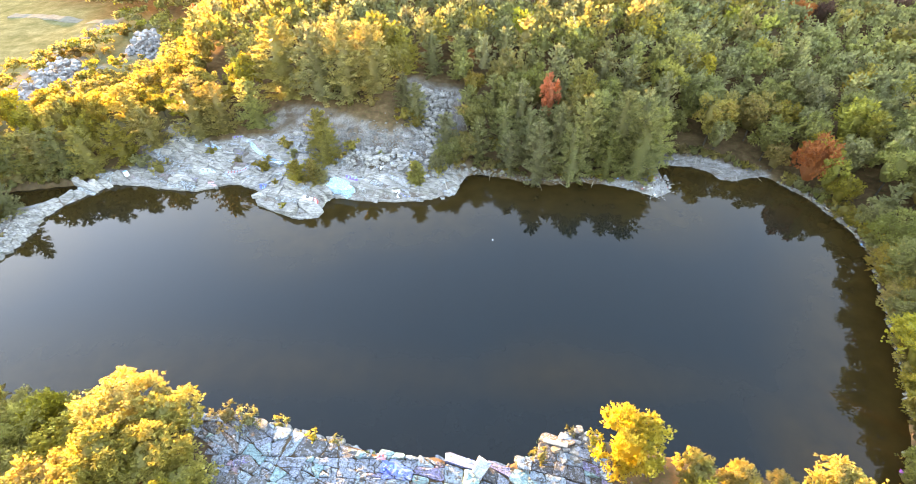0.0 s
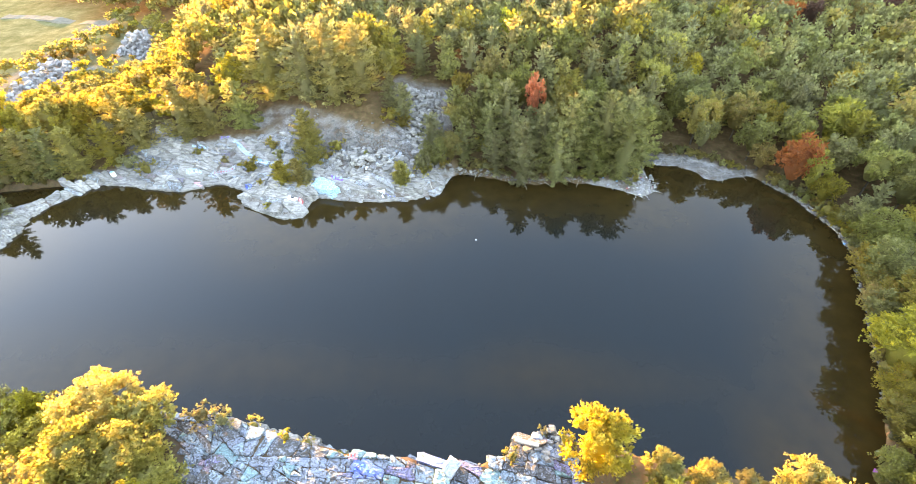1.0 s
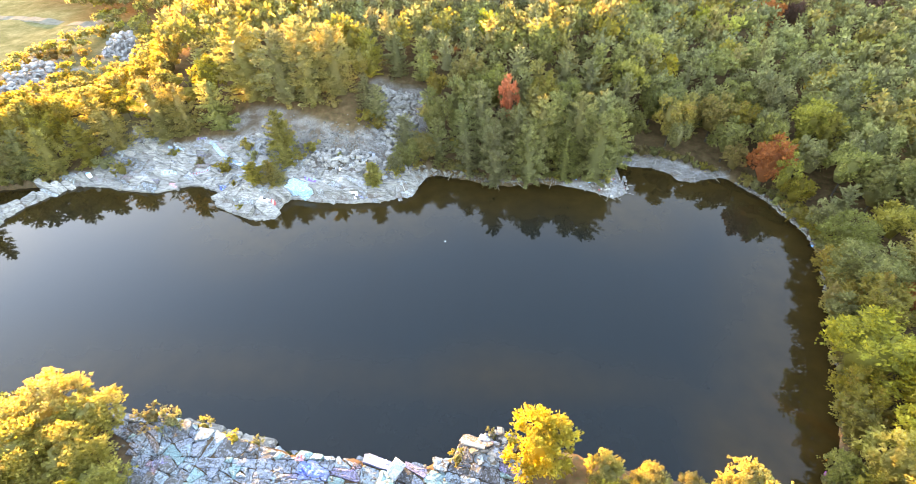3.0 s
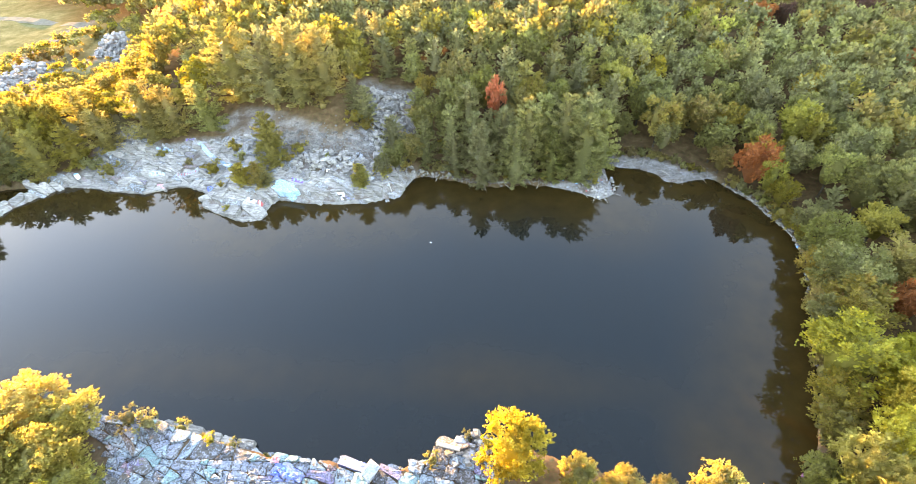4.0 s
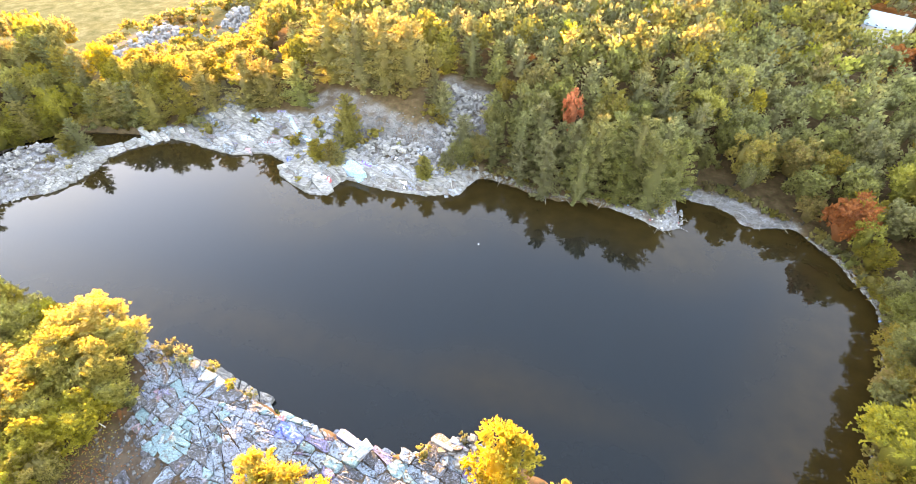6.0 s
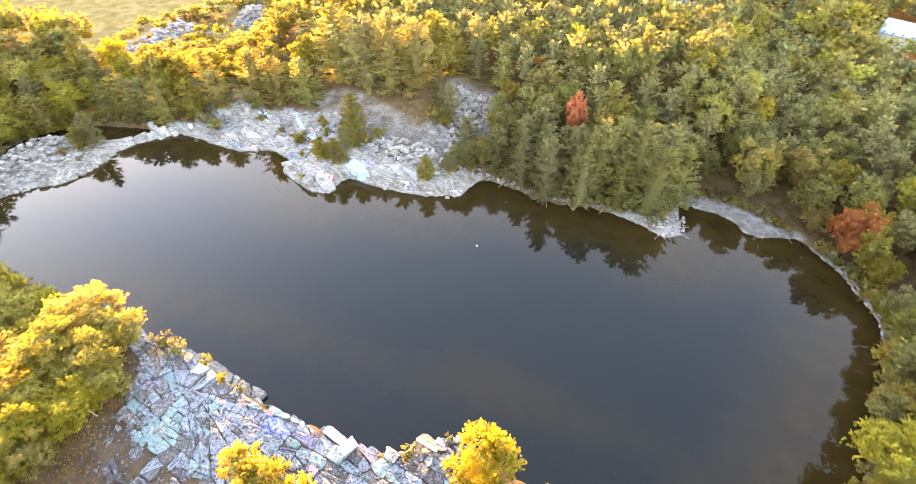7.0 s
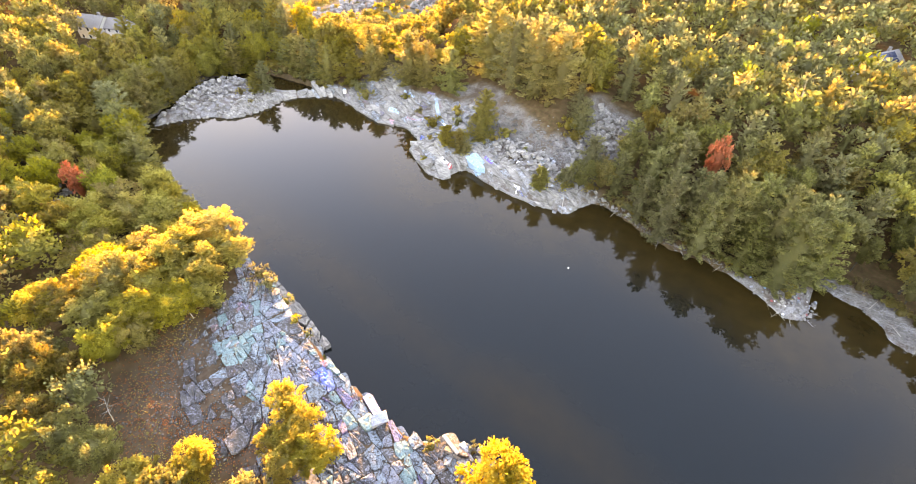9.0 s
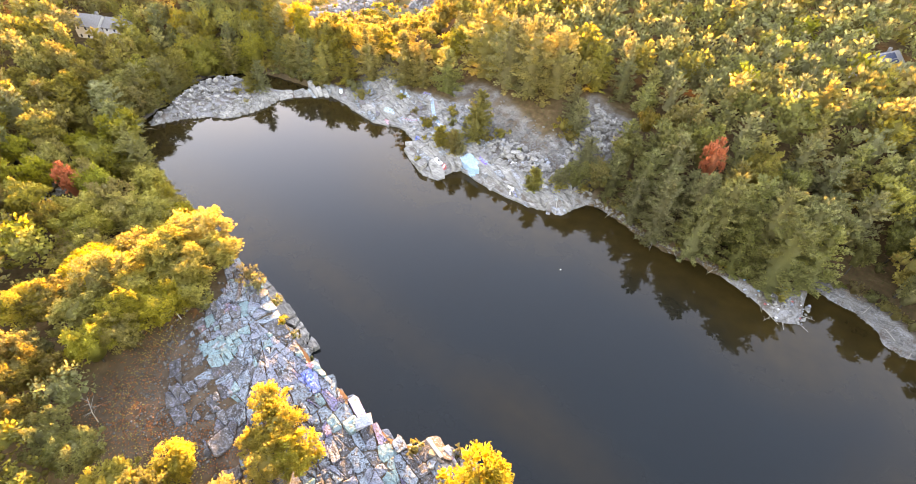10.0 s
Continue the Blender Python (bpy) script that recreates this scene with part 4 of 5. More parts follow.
GREENS = (("lush0", "oak_olive"), ("lush1", "oak"), ("lush2", "oak_olive"), ("lush1", "oak_olive"), ("oak0", "oak"))
bank_row([(60, 27), (65, 32.5), (69.5, 41), (76, 56), (80, 66), (84, 78), (84.5, 85)], 5.0, 0.8, GREENS, 8, 11, "over the stony bank")
bank_row([(82.5, 91), (80, 98), (76.3, 103.7), (73.2, 106.9)], 5.0, 3.4, GREENS, 9, 12, "over the stony bank")
MIXED = (("densepine0", "pine_warm"), ("oak1", "oak_olive"), ("densepine1", "pine"), ("lush0", "turning"), ("oak3", "goldgreen"), ("pine1", "pine_warm"))
bank_row([(-136, 99.5), (-142, 94.5), (-146.5, 86.5), (-147, 78), (-143, 68.5), (-138, 60), (-132.7, 51.5), (-126, 44.5), (-115, 40.5), (-100, 37.5)], 5.2, 0.3, MIXED, 12.5, 16.5, "over the lake's bank")
bank_row([(-100, 37.5), (-80, 36), (-62, 35)], 5.6, 1.9, (("lush0", "turning"), ("lush2", "gold"), ("lush1", "gold")), 7.5, 9.5, "over the lake's bank")
bank_row([(-110, 103.5), (-116, 102.2), (-125, 101.8), (-136, 100.5)], 5.0, 2.2, MIXED[:3], 10, 14, "over the lake's bank")

SHRUBS = (("bush0", "oak_olive"), ("bush1", "oak"), ("bush2", "oak_olive"), ("bush1", "pine_warm"), ("bush0", "oak"))


def shrub_row(line, step, inland, low, high, spot):
    gone = 0.0
    for (x0, y0), (x1, y1) in zip(line, line[1:]):
        run = math.hypot(x1 - x0, y1 - y0)
        while gone < run:
            t = gone / run
            nx, ny = (y1 - y0) / run, -(x1 - x0) / run
            key, mat = banks.choice(SHRUBS)
            back = inland * banks.uniform(0.6, 1.6)
            tree(key, mat, x0 + (x1 - x0) * t + nx * back, y0 + (y1 - y0) * t + ny * back, banks.uniform(low, high), spot, banks.uniform(0.9, 1.4))
            gone += step * banks.uniform(0.7, 1.3)
        gone -= run


shrub_row([(-110, 103.2), (-116, 102.2), (-125, 100.8), (-136, 98.5), (-143, 93.5), (-147.3, 86.5), (-147.8, 77), (-143.8, 69), (-138.7, 61), (-133.2, 52.5), (-126, 44.5), (-115, 40.5), (-100, 37.5), (-80, 36), (-62, 35), (-48, 33.5)], 2.4, 1.0, 2.4, 4.6, "hanging over the bank")
shrub_row([(60, 27), (65, 32.5), (69.5, 41), (76, 56), (80, 66), (84, 78), (84.5, 85), (82.5, 91), (80, 98), (76.3, 103.7)], 2.0, 0.9, 2.2, 4.4, "hanging over the bank")
shrub_row([(48.5, 117), (58, 116), (66, 111.5), (74, 109)], 2.6, 0.8, 1.6, 3.6, "behind the shingle cove")
shrub_row([(34, 104.5), (24, 105.5), (14, 105), (6, 107.5), (-4, 110)], 2.6, 0.5, 1.2, 2.6, "on the brown bank")

# The wood itself: a loose pattern of crowns all round the lake, single trees near the shore, the rest one far wood.
OPEN = [LEDGE, TRACK, CRAG, YARD, MEADOW, OUTCROP_A, OUTCROP_B, FORE_A, FORE_B, GLADE, COVE, POINT, RIDGE]
WOOD = [(-75, -28), (20, -5), (98, 12), (118, 60), (222, 205), (225, 310), (60, 410), (-60, 330), (-200, 300), (-300, 250), (-300, 40), (-150, -15)]
HOMES = [(-32.1, 121.6, 5), (-189, 67, 11), (-180, 63, 7), (-172, 60, 6), (40, 209, 8), (38, 198, 5), (122, 222, 12), (117, 211, 10)]
wood = random.Random(5)
spots = []
for i in range(-45, 37):
    for j in range(-5, 68):
        spots.append((i * 7.0 + (j % 2) * 3.5 + wood.uniform(-1.9, 1.9), j * 6.3 + wood.uniform(-1.9, 1.9)))
sx, sy = np.array([s[0] for s in spots]), np.array([s[1] for s in spots])
sd = shore(sx, sy)
keep = inside(sx, sy, WOOD) & (sd > np.where((sx > -112) & (sx < 66) & (sy > 80), 3.2, 1.3))
for poly in OPEN:
    keep &= ~inside(sx, sy, poly) & (far_from(sx, sy, poly) > 1.2)
for hx, hy, hr in HOMES:
    keep &= np.hypot(sx - hx, sy - hy) > hr
for tx, ty, tr in taken:
    keep &= np.hypot(sx - tx, sy - ty) > tr + 2.2
lots = {k: [] for k in ("pine", "pine_warm", "oak", "oak_olive", "goldgreen", "lime")}
for x, y, d in zip(sx[keep], sy[keep], sd[keep]):
    west = x < -62
    u = wood.random()
    scrub = inside([x], [y], [(-195, 235), (-125, 222), (-95, 150), (-70, 128), (-128, 116), (-175, 135)])[0]
    if y < 45 and x > -70 and x < 60:
        key, mat, tall = "lush%d" % wood.randrange(3), ("turning", "oak_olive", "oak", "turning")[wood.randrange(4)], wood.uniform(7.5, 10.5)
    elif scrub:
        key, mat, tall = "oak%d" % wood.randrange(4), ("goldgreen", "pine_warm", "gold", "goldgreen")[wood.randrange(4)], wood.uniform(5, 8.5)
        mat = "goldgreen" if d > 34 and mat == "gold" else mat
    elif west and y < 50 and x > -118:
        # warmer leaf colours stand in for sunlight on these crowns
        key, mat, tall = "lush%d" % wood.randrange(3), ("turning", "goldgreen", "oak_olive", "lime")[wood.randrange(4)], wood.uniform(9.5, 13)
    elif west:
        pine = u < 0.5
        key = ("pine%d" if pine else "oak%d") % wood.randrange(4)
        # mostly yellowed leaves: the western wood's golden light, given as colour
        mat = ("pine_warm" if wood.random() < 0.85 else "pine") if pine else ("goldgreen", "goldgreen", "oak_olive", "goldgreen")[wood.randrange(4)]
        tall = wood.uniform(11, 16)
    else:
        pine = u < (0.6 if x < 45 else 0.3)
        key = ("pine%d" if pine else "oak%d") % wood.randrange(4)
        w = wood.random()
        mat = ("pine" if w < 0.8 else "pine_warm") if pine else ("oak" if w < 0.72 else "oak_olive" if w < 0.94 else "lime" if w < 0.97 else "goldgreen")
        tall = wood.uniform(12.5, 16.8) * (0.92 if x > 60 else 1.0)
        if y > 200 and x > 70 and wood.random() < 0.6:
            # yellow-green leaves colour the far crowns as sunlit
            mat = "goldgreen"
    if d < 8:
        tall *= 0.85
    wide = wood.uniform(0.85, 1.05) if key.startswith("pine") else wood.uniform(0.85, 1.1)
    wide *= 1.45 if scrub else 1.0
    if d < 29:
        tree(key, mat, x, y, tall, "in the lakeside wood", wide)
    else:
        trunk, core, leafage, h = PROTO[key]
        thin = 7 if d < 58 else 13 if d < 120 else 24
        a = wood.uniform(0, 6.283)
        start, stem = wood.randrange(thin), wood.random()
        g = at_height(x, y)
        turn = np.array([[math.cos(a), math.sin(a), 0], [-math.sin(a), math.cos(a), 0], [0, 0, 1]])
        for (q, nrm, tone), low, every, grow in ((core, 0.45 if d < 58 else 0.58, 1, 1.0), (leafage, 0.45 if d < 70 else 0.55, thin, {7: 1.8, 13: 2.35, 24: 3.0}[thin])):
            use = np.nonzero(q[:, :, 2].mean(1) > low * h)[0][start if every > 1 else 0::every]
            q, mid = q[use], q[use].mean(1, keepdims=True)
            q = (mid + (q - mid) * grow) * (tall / h * wide, tall / h * wide, tall / h)
            lots[mat if mat in lots else "goldgreen"].append((q @ turn + (x, y, g), nrm[use] @ turn, tone[use], np.full(len(use), stem)))
for mat, pieces in lots.items():
    if pieces:
        v, nrm, tone, stem = (np.concatenate(a) for a in zip(*pieces))
        tagged(new("far_woods", foliage("far_woods", v, nrm, tone, M[mat], stem)), f"distant wood of {WORDS[mat]}s beyond the lake", "woods", kind="stuff")

# Golden scrub over the sunlit slope.
for k in range(330):
    x, y = wood.uniform(-190, -64), wood.uniform(112, 232)
    if not inside([x], [y], [(-195, 235), (-125, 222), (-95, 150), (-66, 128), (-100, 122), (-128, 116), (-175, 135)])[0] or any(inside([x], [y], p)[0] for p in (OUTCROP_A, OUTCROP_B, GLADE, MEADOW, LEDGE, ROAD)):
        continue
    tree("bush%d" % wood.randrange(3), wood.choice(("goldgreen", "pine_warm", "goldgreen", "gold", "oak_olive")), x, y, wood.uniform(2.2, 4.8) * (0.5 if inside([x], [y], FORE_A)[0] or inside([x], [y], FORE_B)[0] else 1.0), "on the sunlit slope", wood.uniform(1.0, 1.5))

# Undergrowth along the edges of the wood.
for k in range(420):
    x, y = wood.uniform(-150, 100), wood.uniform(-8, 140)
    d = float(shore(np.array([x]), np.array([y]))[0])
    if not 1.2 < d < 14 or any(inside([x], [y], p)[0] for p in (CRAG, YARD, COVE, RIDGE)) or (x < 60 and y > 80 and d < 2.6):
        continue
    if inside([x], [y], LEDGE)[0] or inside([x], [y], TRACK)[0]:
        if wood.random() < 0.75:
            continue
    tree("bush%d" % wood.randrange(3), wood.choice(("oak_olive", "oak", "oak_olive", "pine_warm", "goldgreen")), x, y, wood.uniform(1.4, 3.6), "at the wood's edge", wood.uniform(0.8, 1.3))


# ---- rock ----
surfaces = []      # plan outline, centre and slope of each slab, to lay paint on


def clip(poly, px, py, nx, ny):
    """The part of a convex outline on the near side of a line."""
    out = []
    for i, a in enumerate(poly):
        b = poly[(i + 1) % len(poly)]
        da, db = (a[0] - px) * nx + (a[1] - py) * ny, (b[0] - px) * nx + (b[1] - py) * ny
        if da <= 0:
            out.append(a)
        if da * db < 0:
            t = da / (da - db)
            out.append((a[0] + (b[0] - a[0]) * t, a[1] + (b[1] - a[1]) * t))
    return out


def slab_field(parent, name, region, spacing, stretch, angle, step, tilt, gap, seed, paint, deep=1.2, edge=0.0, follow=0.85, skew=0.3, sizes=(0.3, 0.6, 1.0, 1.9), lost=None):
    """Rock split along its joints: one bevelled many-sided block for each cell of an irregular pattern."""
    r = random.Random(seed)
    ca, sa = math.cos(radians(angle)), math.sin(radians(angle))
    poly = np.array(region, float)
    u, v = poly[:, 0] * ca + poly[:, 1] * sa, -poly[:, 0] * sa + poly[:, 1] * ca
    start = [(u.min(), v.min()), (u.max(), v.min()), (u.max(), v.max()), (u.min(), v.max())]
    queue, cells_ = [start], []
    while queue:
        cell = queue.pop()
        a = np.array(cell)
        w, h = np.ptp(a[:, 0]), np.ptp(a[:, 1])
        if w * h < spacing * spacing * stretch * r.choice(sizes) * 1.5 or len(cell) < 3:
            cells_.append(cell)
            continue
        across = w > h * stretch * r.uniform(0.8, 1.25)
        t = r.uniform(0.34, 0.66)
        way = r.gauss(0, skew) + (0 if across else math.pi / 2)
        px, py = a[:, 0].min() + w * (t if across else 0.5), a[:, 1].min() + h * (0.5 if across else t)
        nx, ny = math.cos(way), math.sin(way)
        one, two = clip(cell, px, py, nx, ny), clip(cell, px, py, -nx, -ny)
        if len(one) < 3 or len(two) < 3:
            cells_.append(cell)
            continue
        queue += [one, two]
    made = []
    for cell in cells_:
        mid = np.mean(np.array(cell), 0)
        pu, pv = mid
        cx, cy = pu * ca - pv * sa, pu * sa + pv * ca
        if not inside([cx], [cy], region)[0] or shore(np.array([cx]), np.array([cy]))[0] < edge:
            continue
        if lost and r.random() < lost(cx, cy):
            continue
        ring = [(a * ca - b * sa - cx, a * sa + b * ca - cy) for a, b in cell]
        e = 0.8
        hz = height(np.array([cx, cx + e, cx - e, cx, cx]), np.array([cy, cy, cy, cy + e, cy - e]))
        gx_, gy_ = (hz[1] - hz[2]) / (2 * e), (hz[3] - hz[4]) / (2 * e)
        lim = 0.55
        gx_, gy_ = max(-lim, min(lim, gx_)) * follow + r.gauss(0, tilt), max(-lim, min(lim, gy_)) * follow + r.gauss(0, tilt)
        cz = max(hz[0], 0.25) + abs(r.gauss(0, step)) + 0.12
        big = max(math.hypot(*p) for p in ring)
        shrink = max(0.5, 1 - gap * r.uniform(0.6, 1.8) / big)
        ring = [(a * shrink, b * shrink) for a, b in ring]
        rough = []
        for k, (a, b) in enumerate(ring):
            c, d = ring[(k + 1) % len(ring)]
            run = math.hypot(c - a, d - b)
            for t in ((0.12, 0.5, 0.88) if run > 0.9 else (0.2, 0.8)):
                j = r.gauss(0, 0.035) * min(run, 2.2)
                rough.append((a + (c - a) * t - (d - b) / (run + 1e-6) * j, b + (d - b) * t + (c - a) / (run + 1e-6) * j))
        ring = rough
        n = len(ring)
        bev = 0.06 + 0.06 * r.random()
        worn = [(a * 0.985, b * 0.985) for a, b in ring]
        top = [(a * (1 - 1.5 * bev / big), b * (1 - 1.5 * bev / big)) for a, b in ring]
        core = [(a * 0.52, b * 0.52) for a, b in ring]
        z = lambda p, off: gx_ * p[0] + gy_ * p[1] + off
        lump = [r.gauss(0, 0.05) for k in range(n)]
        verts = [(p[0], p[1], z(p, -deep)) for p in ring] + [(p[0], p[1], z(p, -bev - abs(lump[k]))) for k, p in enumerate(worn)] + [(p[0], p[1], z(p, -0.02 + 0.4 * lump[k])) for k, p in enumerate(top)] + [(p[0], p[1], z(p, 0.03 + r.gauss(0, 0.045))) for p in core] + [(0, 0, r.uniform(-0.03, 0.10))]
        faces = []
        for row in (0, n, 2 * n):
            faces += [(row + i, row + (i + 1) % n, row + n + (i + 1) % n, row + n + i) for i in range(n)]
        faces += [(3 * n + i, 3 * n + (i + 1) % n, 4 * n) for i in range(n)]
        ob = part(name, polys(name, verts, faces, M[paint(cx, cy, r)]), parent, at=Matrix.Translation((cx, cy, cz)))
        made.append(ob)
        surfaces.append((np.array([(p[0] + cx, p[1] + cy) for p in ring]), cx, cy, cz, gx_, gy_, big))
    return made


def rock_z(x, y):
    best = at_height(x, y)
    for ring, cx, cy, cz, a, b, big in surfaces:
        if abs(x - cx) < big and abs(y - cy) < big and inside([x], [y], ring)[0]:
            best = max(best, cz + a * (x - cx) + b * (y - cy))
    return best


def crag_paint(x, y, r):
    if math.hypot(x + 13.6, y - 24.4) < 1.7:
        return "rock_blue"
    if math.hypot(x + 3.5, y - 25.6) < 1.0:
        return "rock_blue"
    if math.hypot(x + 29, y - 18.5) < 3.0:
        return "crag_teal"
    if y + 0.25 * (x + 20) < 13.5 + 1.5 * r.random():
        return r.choices(("crag_dark", "crag", "crag_sky"), (0.82, 0.12, 0.06))[0]
    return r.choices(("crag", "crag_pale", "crag_sky", "crag_violet", "crag_pink", "crag_teal"), (0.27, 0.30, 0.32, 0.025, 0.025, 0.06))[0]


def ledge_paint(x, y, r):
    if math.hypot((x + 38.5) * 0.7, y - 98.6) < 2.0:
        return "rock_cyan"
    return r.choices(("rock", "rock_sky", "rock_pale", "rock_pink", "rock_violet"), (0.72, 0.13, 0.12, 0.015, 0.015))[0]


cliff_top = tagged(new("cliff_top"), "jointed grey granite cliff top sprayed with pale blue graffiti", "rock")
slab_field(cliff_top, "stone", CRAG, 1.5, 1.5, -14, 0.2, 0.085, 0.0, 31, crag_paint, 1.6, 0.2, 0.85, 0.3, (0.25, 0.5, 1.0, 1.8, 3.0), lambda x, y: 0.42 * float(smooth(17, 11, y + 0.25 * (x + 20))))
ledge = tagged(new("rock_ledge"), "stepped grey granite ledge with painted tags by the water", "rock")
slab_field(ledge, "stone", LEDGE, 1.9, 2.8, -20, 0.36, 0.15, 0.05, 32, ledge_paint, 1.6, -0.2, 0.85, 0.2)
lower_slab = tagged(new("fallen_slabs"), "angular granite slabs fallen below the cliff edge", "rock")
slab_field(lower_slab, "stone", [(-47, 36.5), (-47, 33), (-30, 30.5), (-24, 29.5), (-24, 32), (-33, 34.5)], 2.0, 1.6, -10, 0.6, 0.2, 0.15, 33, lambda x, y, r: "rock", 2.0, -2.5, 0.0)
spit_rock = tagged(new("spit_ledge"), "flat grey rock shelf along the rubble spit", "rock")
slab_field(spit_rock, "stone", [(-117, 69), (-113, 75), (-112, 83), (-113, 89), (-108, 98), (-111.5, 99.5), (-117, 91), (-117.5, 82), (-119, 74)], 1.5, 1.9, 60, 0.22, 0.14, 0.05, 34, lambda x, y, r: "rock", 1.2, -0.3)


def shelf(label, line, wide, seed):
    """A smooth bleached rim of rock along the water."""
    r = random.Random(seed)
    pts = []
    for (x0, y0), (x1, y1) in zip(line, line[1:]):
        n = max(1, round(math.hypot(x1 - x0, y1 - y0) / 0.8))
        pts += [(x0 + (x1 - x0) * k / n, y0 + (y1 - y0) * k / n) for k in range(n)]
    verts, faces = [], []
    top = 0.55
    for k, (x, y) in enumerate(pts):
        xa, ya = pts[max(0, k - 1)]
        xb, yb = pts[min(len(pts) - 1, k + 1)]
        run = math.hypot(xb - xa, yb - ya) + 1e-6
        nx, ny = (yb - ya) / run, -(xb - xa) / run
        out = 0.35 + r.gauss(0, 0.14)
        top = 0.7 * top + 0.3 * r.uniform(0.25, 1.0)
        for e, z in ((-out, -0.6), (-out + 0.03, top - 0.14), (-out + 0.16, top), (0.5 * wide, top + r.uniform(0.1, 0.25)), (wide, top + r.uniform(-0.1, 0.3)), (wide + 0.2, -0.6)):
            verts.append((x + nx * e, y + ny * e, z))
        if k:
            o = 6 * (k - 1)
            faces += [(o + i, o + 6 + i, o + 7 + i, o + 1 + i) for i in range(5)]
    tagged(new("rock_shelf", polys("rock_shelf", verts, faces, M["rubble"])), label, "rock")


shelf("pale bleached rock rim along the ledge's waterline", EDGE_NORTH[:22], 1.5, 61)


def block_mesh(name, seed, mat):
    """An angular quarried block: the hull of a few jittered corners."""
    r = random.Random(seed)
    bm = bmesh.new()
    for sx_ in (-1, 1):
        for sy_ in (-1, 1):
            for sz_ in (-1, 1):
                bm.verts.new((0.5 * sx_ * r.uniform(0.65, 1.1), 0.42 * sy_ * r.uniform(0.6, 1.1), 0.34 * sz_ * r.uniform(0.6, 1.1)))
    for k in range(4):
        bm.verts.new((r.uniform(-0.5, 0.5), r.uniform(-0.45, 0.45), r.choice((-1, 1)) * r.uniform(0.3, 0.42)))
    out = bmesh.ops.convex_hull(bm, input=bm.verts)
    bmesh.ops.delete(bm, geom=[g for g in out["geom_interior"] if isinstance(g, bmesh.types.BMVert)], context="VERTS")
    me = bpy.data.meshes.new(name)
    bm.to_mesh(me)
    bm.free()
    me.materials.append(mat)
    return me


BLOCKS = [block_mesh("boulder", 60 + i, M["rubble"]) for i in range(8)]
PAINTED = [block_mesh("boulder", 70 + i, M[m]) for i, m in enumerate(("rock_sky", "rock_pale", "rock_white"))]


PALE = [block_mesh("boulder", 65 + i, M["pale_rock"]) for i in range(5)]


def rubble(name, label, region, count, small, large, seed, lift=0.0, painted=0.0, blocks=BLOCKS):
    """A heap of loose blocks, each one a part."""
    heap = tagged(new(name), label, "rubble")
    r = random.Random(seed)
    p = np.array(region)
    done = 0
    while done < count:
        x, y = r.uniform(p[:, 0].min(), p[:, 0].max()), r.uniform(p[:, 1].min(), p[:, 1].max())
        if not inside([x], [y], region)[0]:
            continue
        done += 1
        s = small + (large - small) * r.random() ** 2.2
        mesh = r.choice(PAINTED) if r.random() < painted else r.choice(blocks)
        inner = min(1.0, far_from(np.array([x]), np.array([y]), region)[0] / 4.0)
        m = pose(x, y, max(at_height(x, y), 0.0) + 0.2 * s + lift * inner * r.random(), r.uniform(-28, 28), r.uniform(-28, 28), r.uniform(0, 360)) @ Matrix.Diagonal((s, s * r.uniform(0.7, 1), s * r.uniform(0.7, 1.1), 1))
        part("boulder", mesh, heap, at=m)
    return heap


rubble("rubble_pile", "heap of angular grey quarry blocks above the ledge", [(-40, 110), (-32, 112.5), (-22, 110.5), (-12.5, 104.5), (-13.5, 101), (-28.5, 102), (-36, 101)], 240, 0.7, 2.0, 41, 0.9, 0.06)
rubble("rubble_pile", "tall heap of grey granite blocks by the pines", [(-22, 138), (-10.5, 136), (-10, 120), (-12, 108), (-15, 107), (-19.5, 119)], 260, 0.8, 2.2, 42, 1.6)
rubble("rubble_spit", "long spit of broken grey stone in the lake", [(-131, 53), (-128, 52), (-124, 66), (-118, 72), (-122, 82), (-130, 89), (-142, 86), (-144, 78), (-139, 68)], 300, 0.6, 1.7, 43, 1.0)
rubble("spit_stones", "flat grey stones on the spit's lake side", [(-128, 53), (-121.5, 66), (-114.5, 73), (-113.5, 84), (-118, 90), (-122, 84), (-119, 74), (-125, 66)], 160, 0.5, 1.6, 50, 0.2)
rubble("rock_outcrop", "pale broken rock outcrop among golden scrub", OUTCROP_A, 300, 0.9, 2.6, 44, 5.0, 0.0, PALE)
rubble("rock_outcrop", "pale rock mound beside the meadow track", OUTCROP_B, 280, 0.9, 2.4, 45, 6.0, 0.0, PALE)
rubble("shore_stones", "loose grey stones on the littered point", [(34, 102), (39, 104), (44, 108), (48, 108), (48, 101), (44, 97.6), (38, 100.5)], 130, 0.3, 0.9, 46, 0.3, 0.1)
rubble("shore_stones", "grey stones along the foot of the ledge", [(-9, 100), (-6, 108), (4, 107.5), (4, 109), (-8, 110), (-12, 103)], 70, 0.4, 1.2, 47, 0.2)
rubble("cliff_rubble", "loose blocks on the cliff's broken corner", [(7, 27.5), (9, 31), (14, 32), (15, 28), (11, 26)], 45, 0.5, 1.8, 48, 0.9, 0.2)
rubble("bank_stones", "grey stones by the sunlit wood", [(-96, 4), (-90, 8), (-84, 22), (-92, 22), (-122, 20), (-122, 25), (-100, 14)], 70, 0.8, 2.2, 49, 0.5)


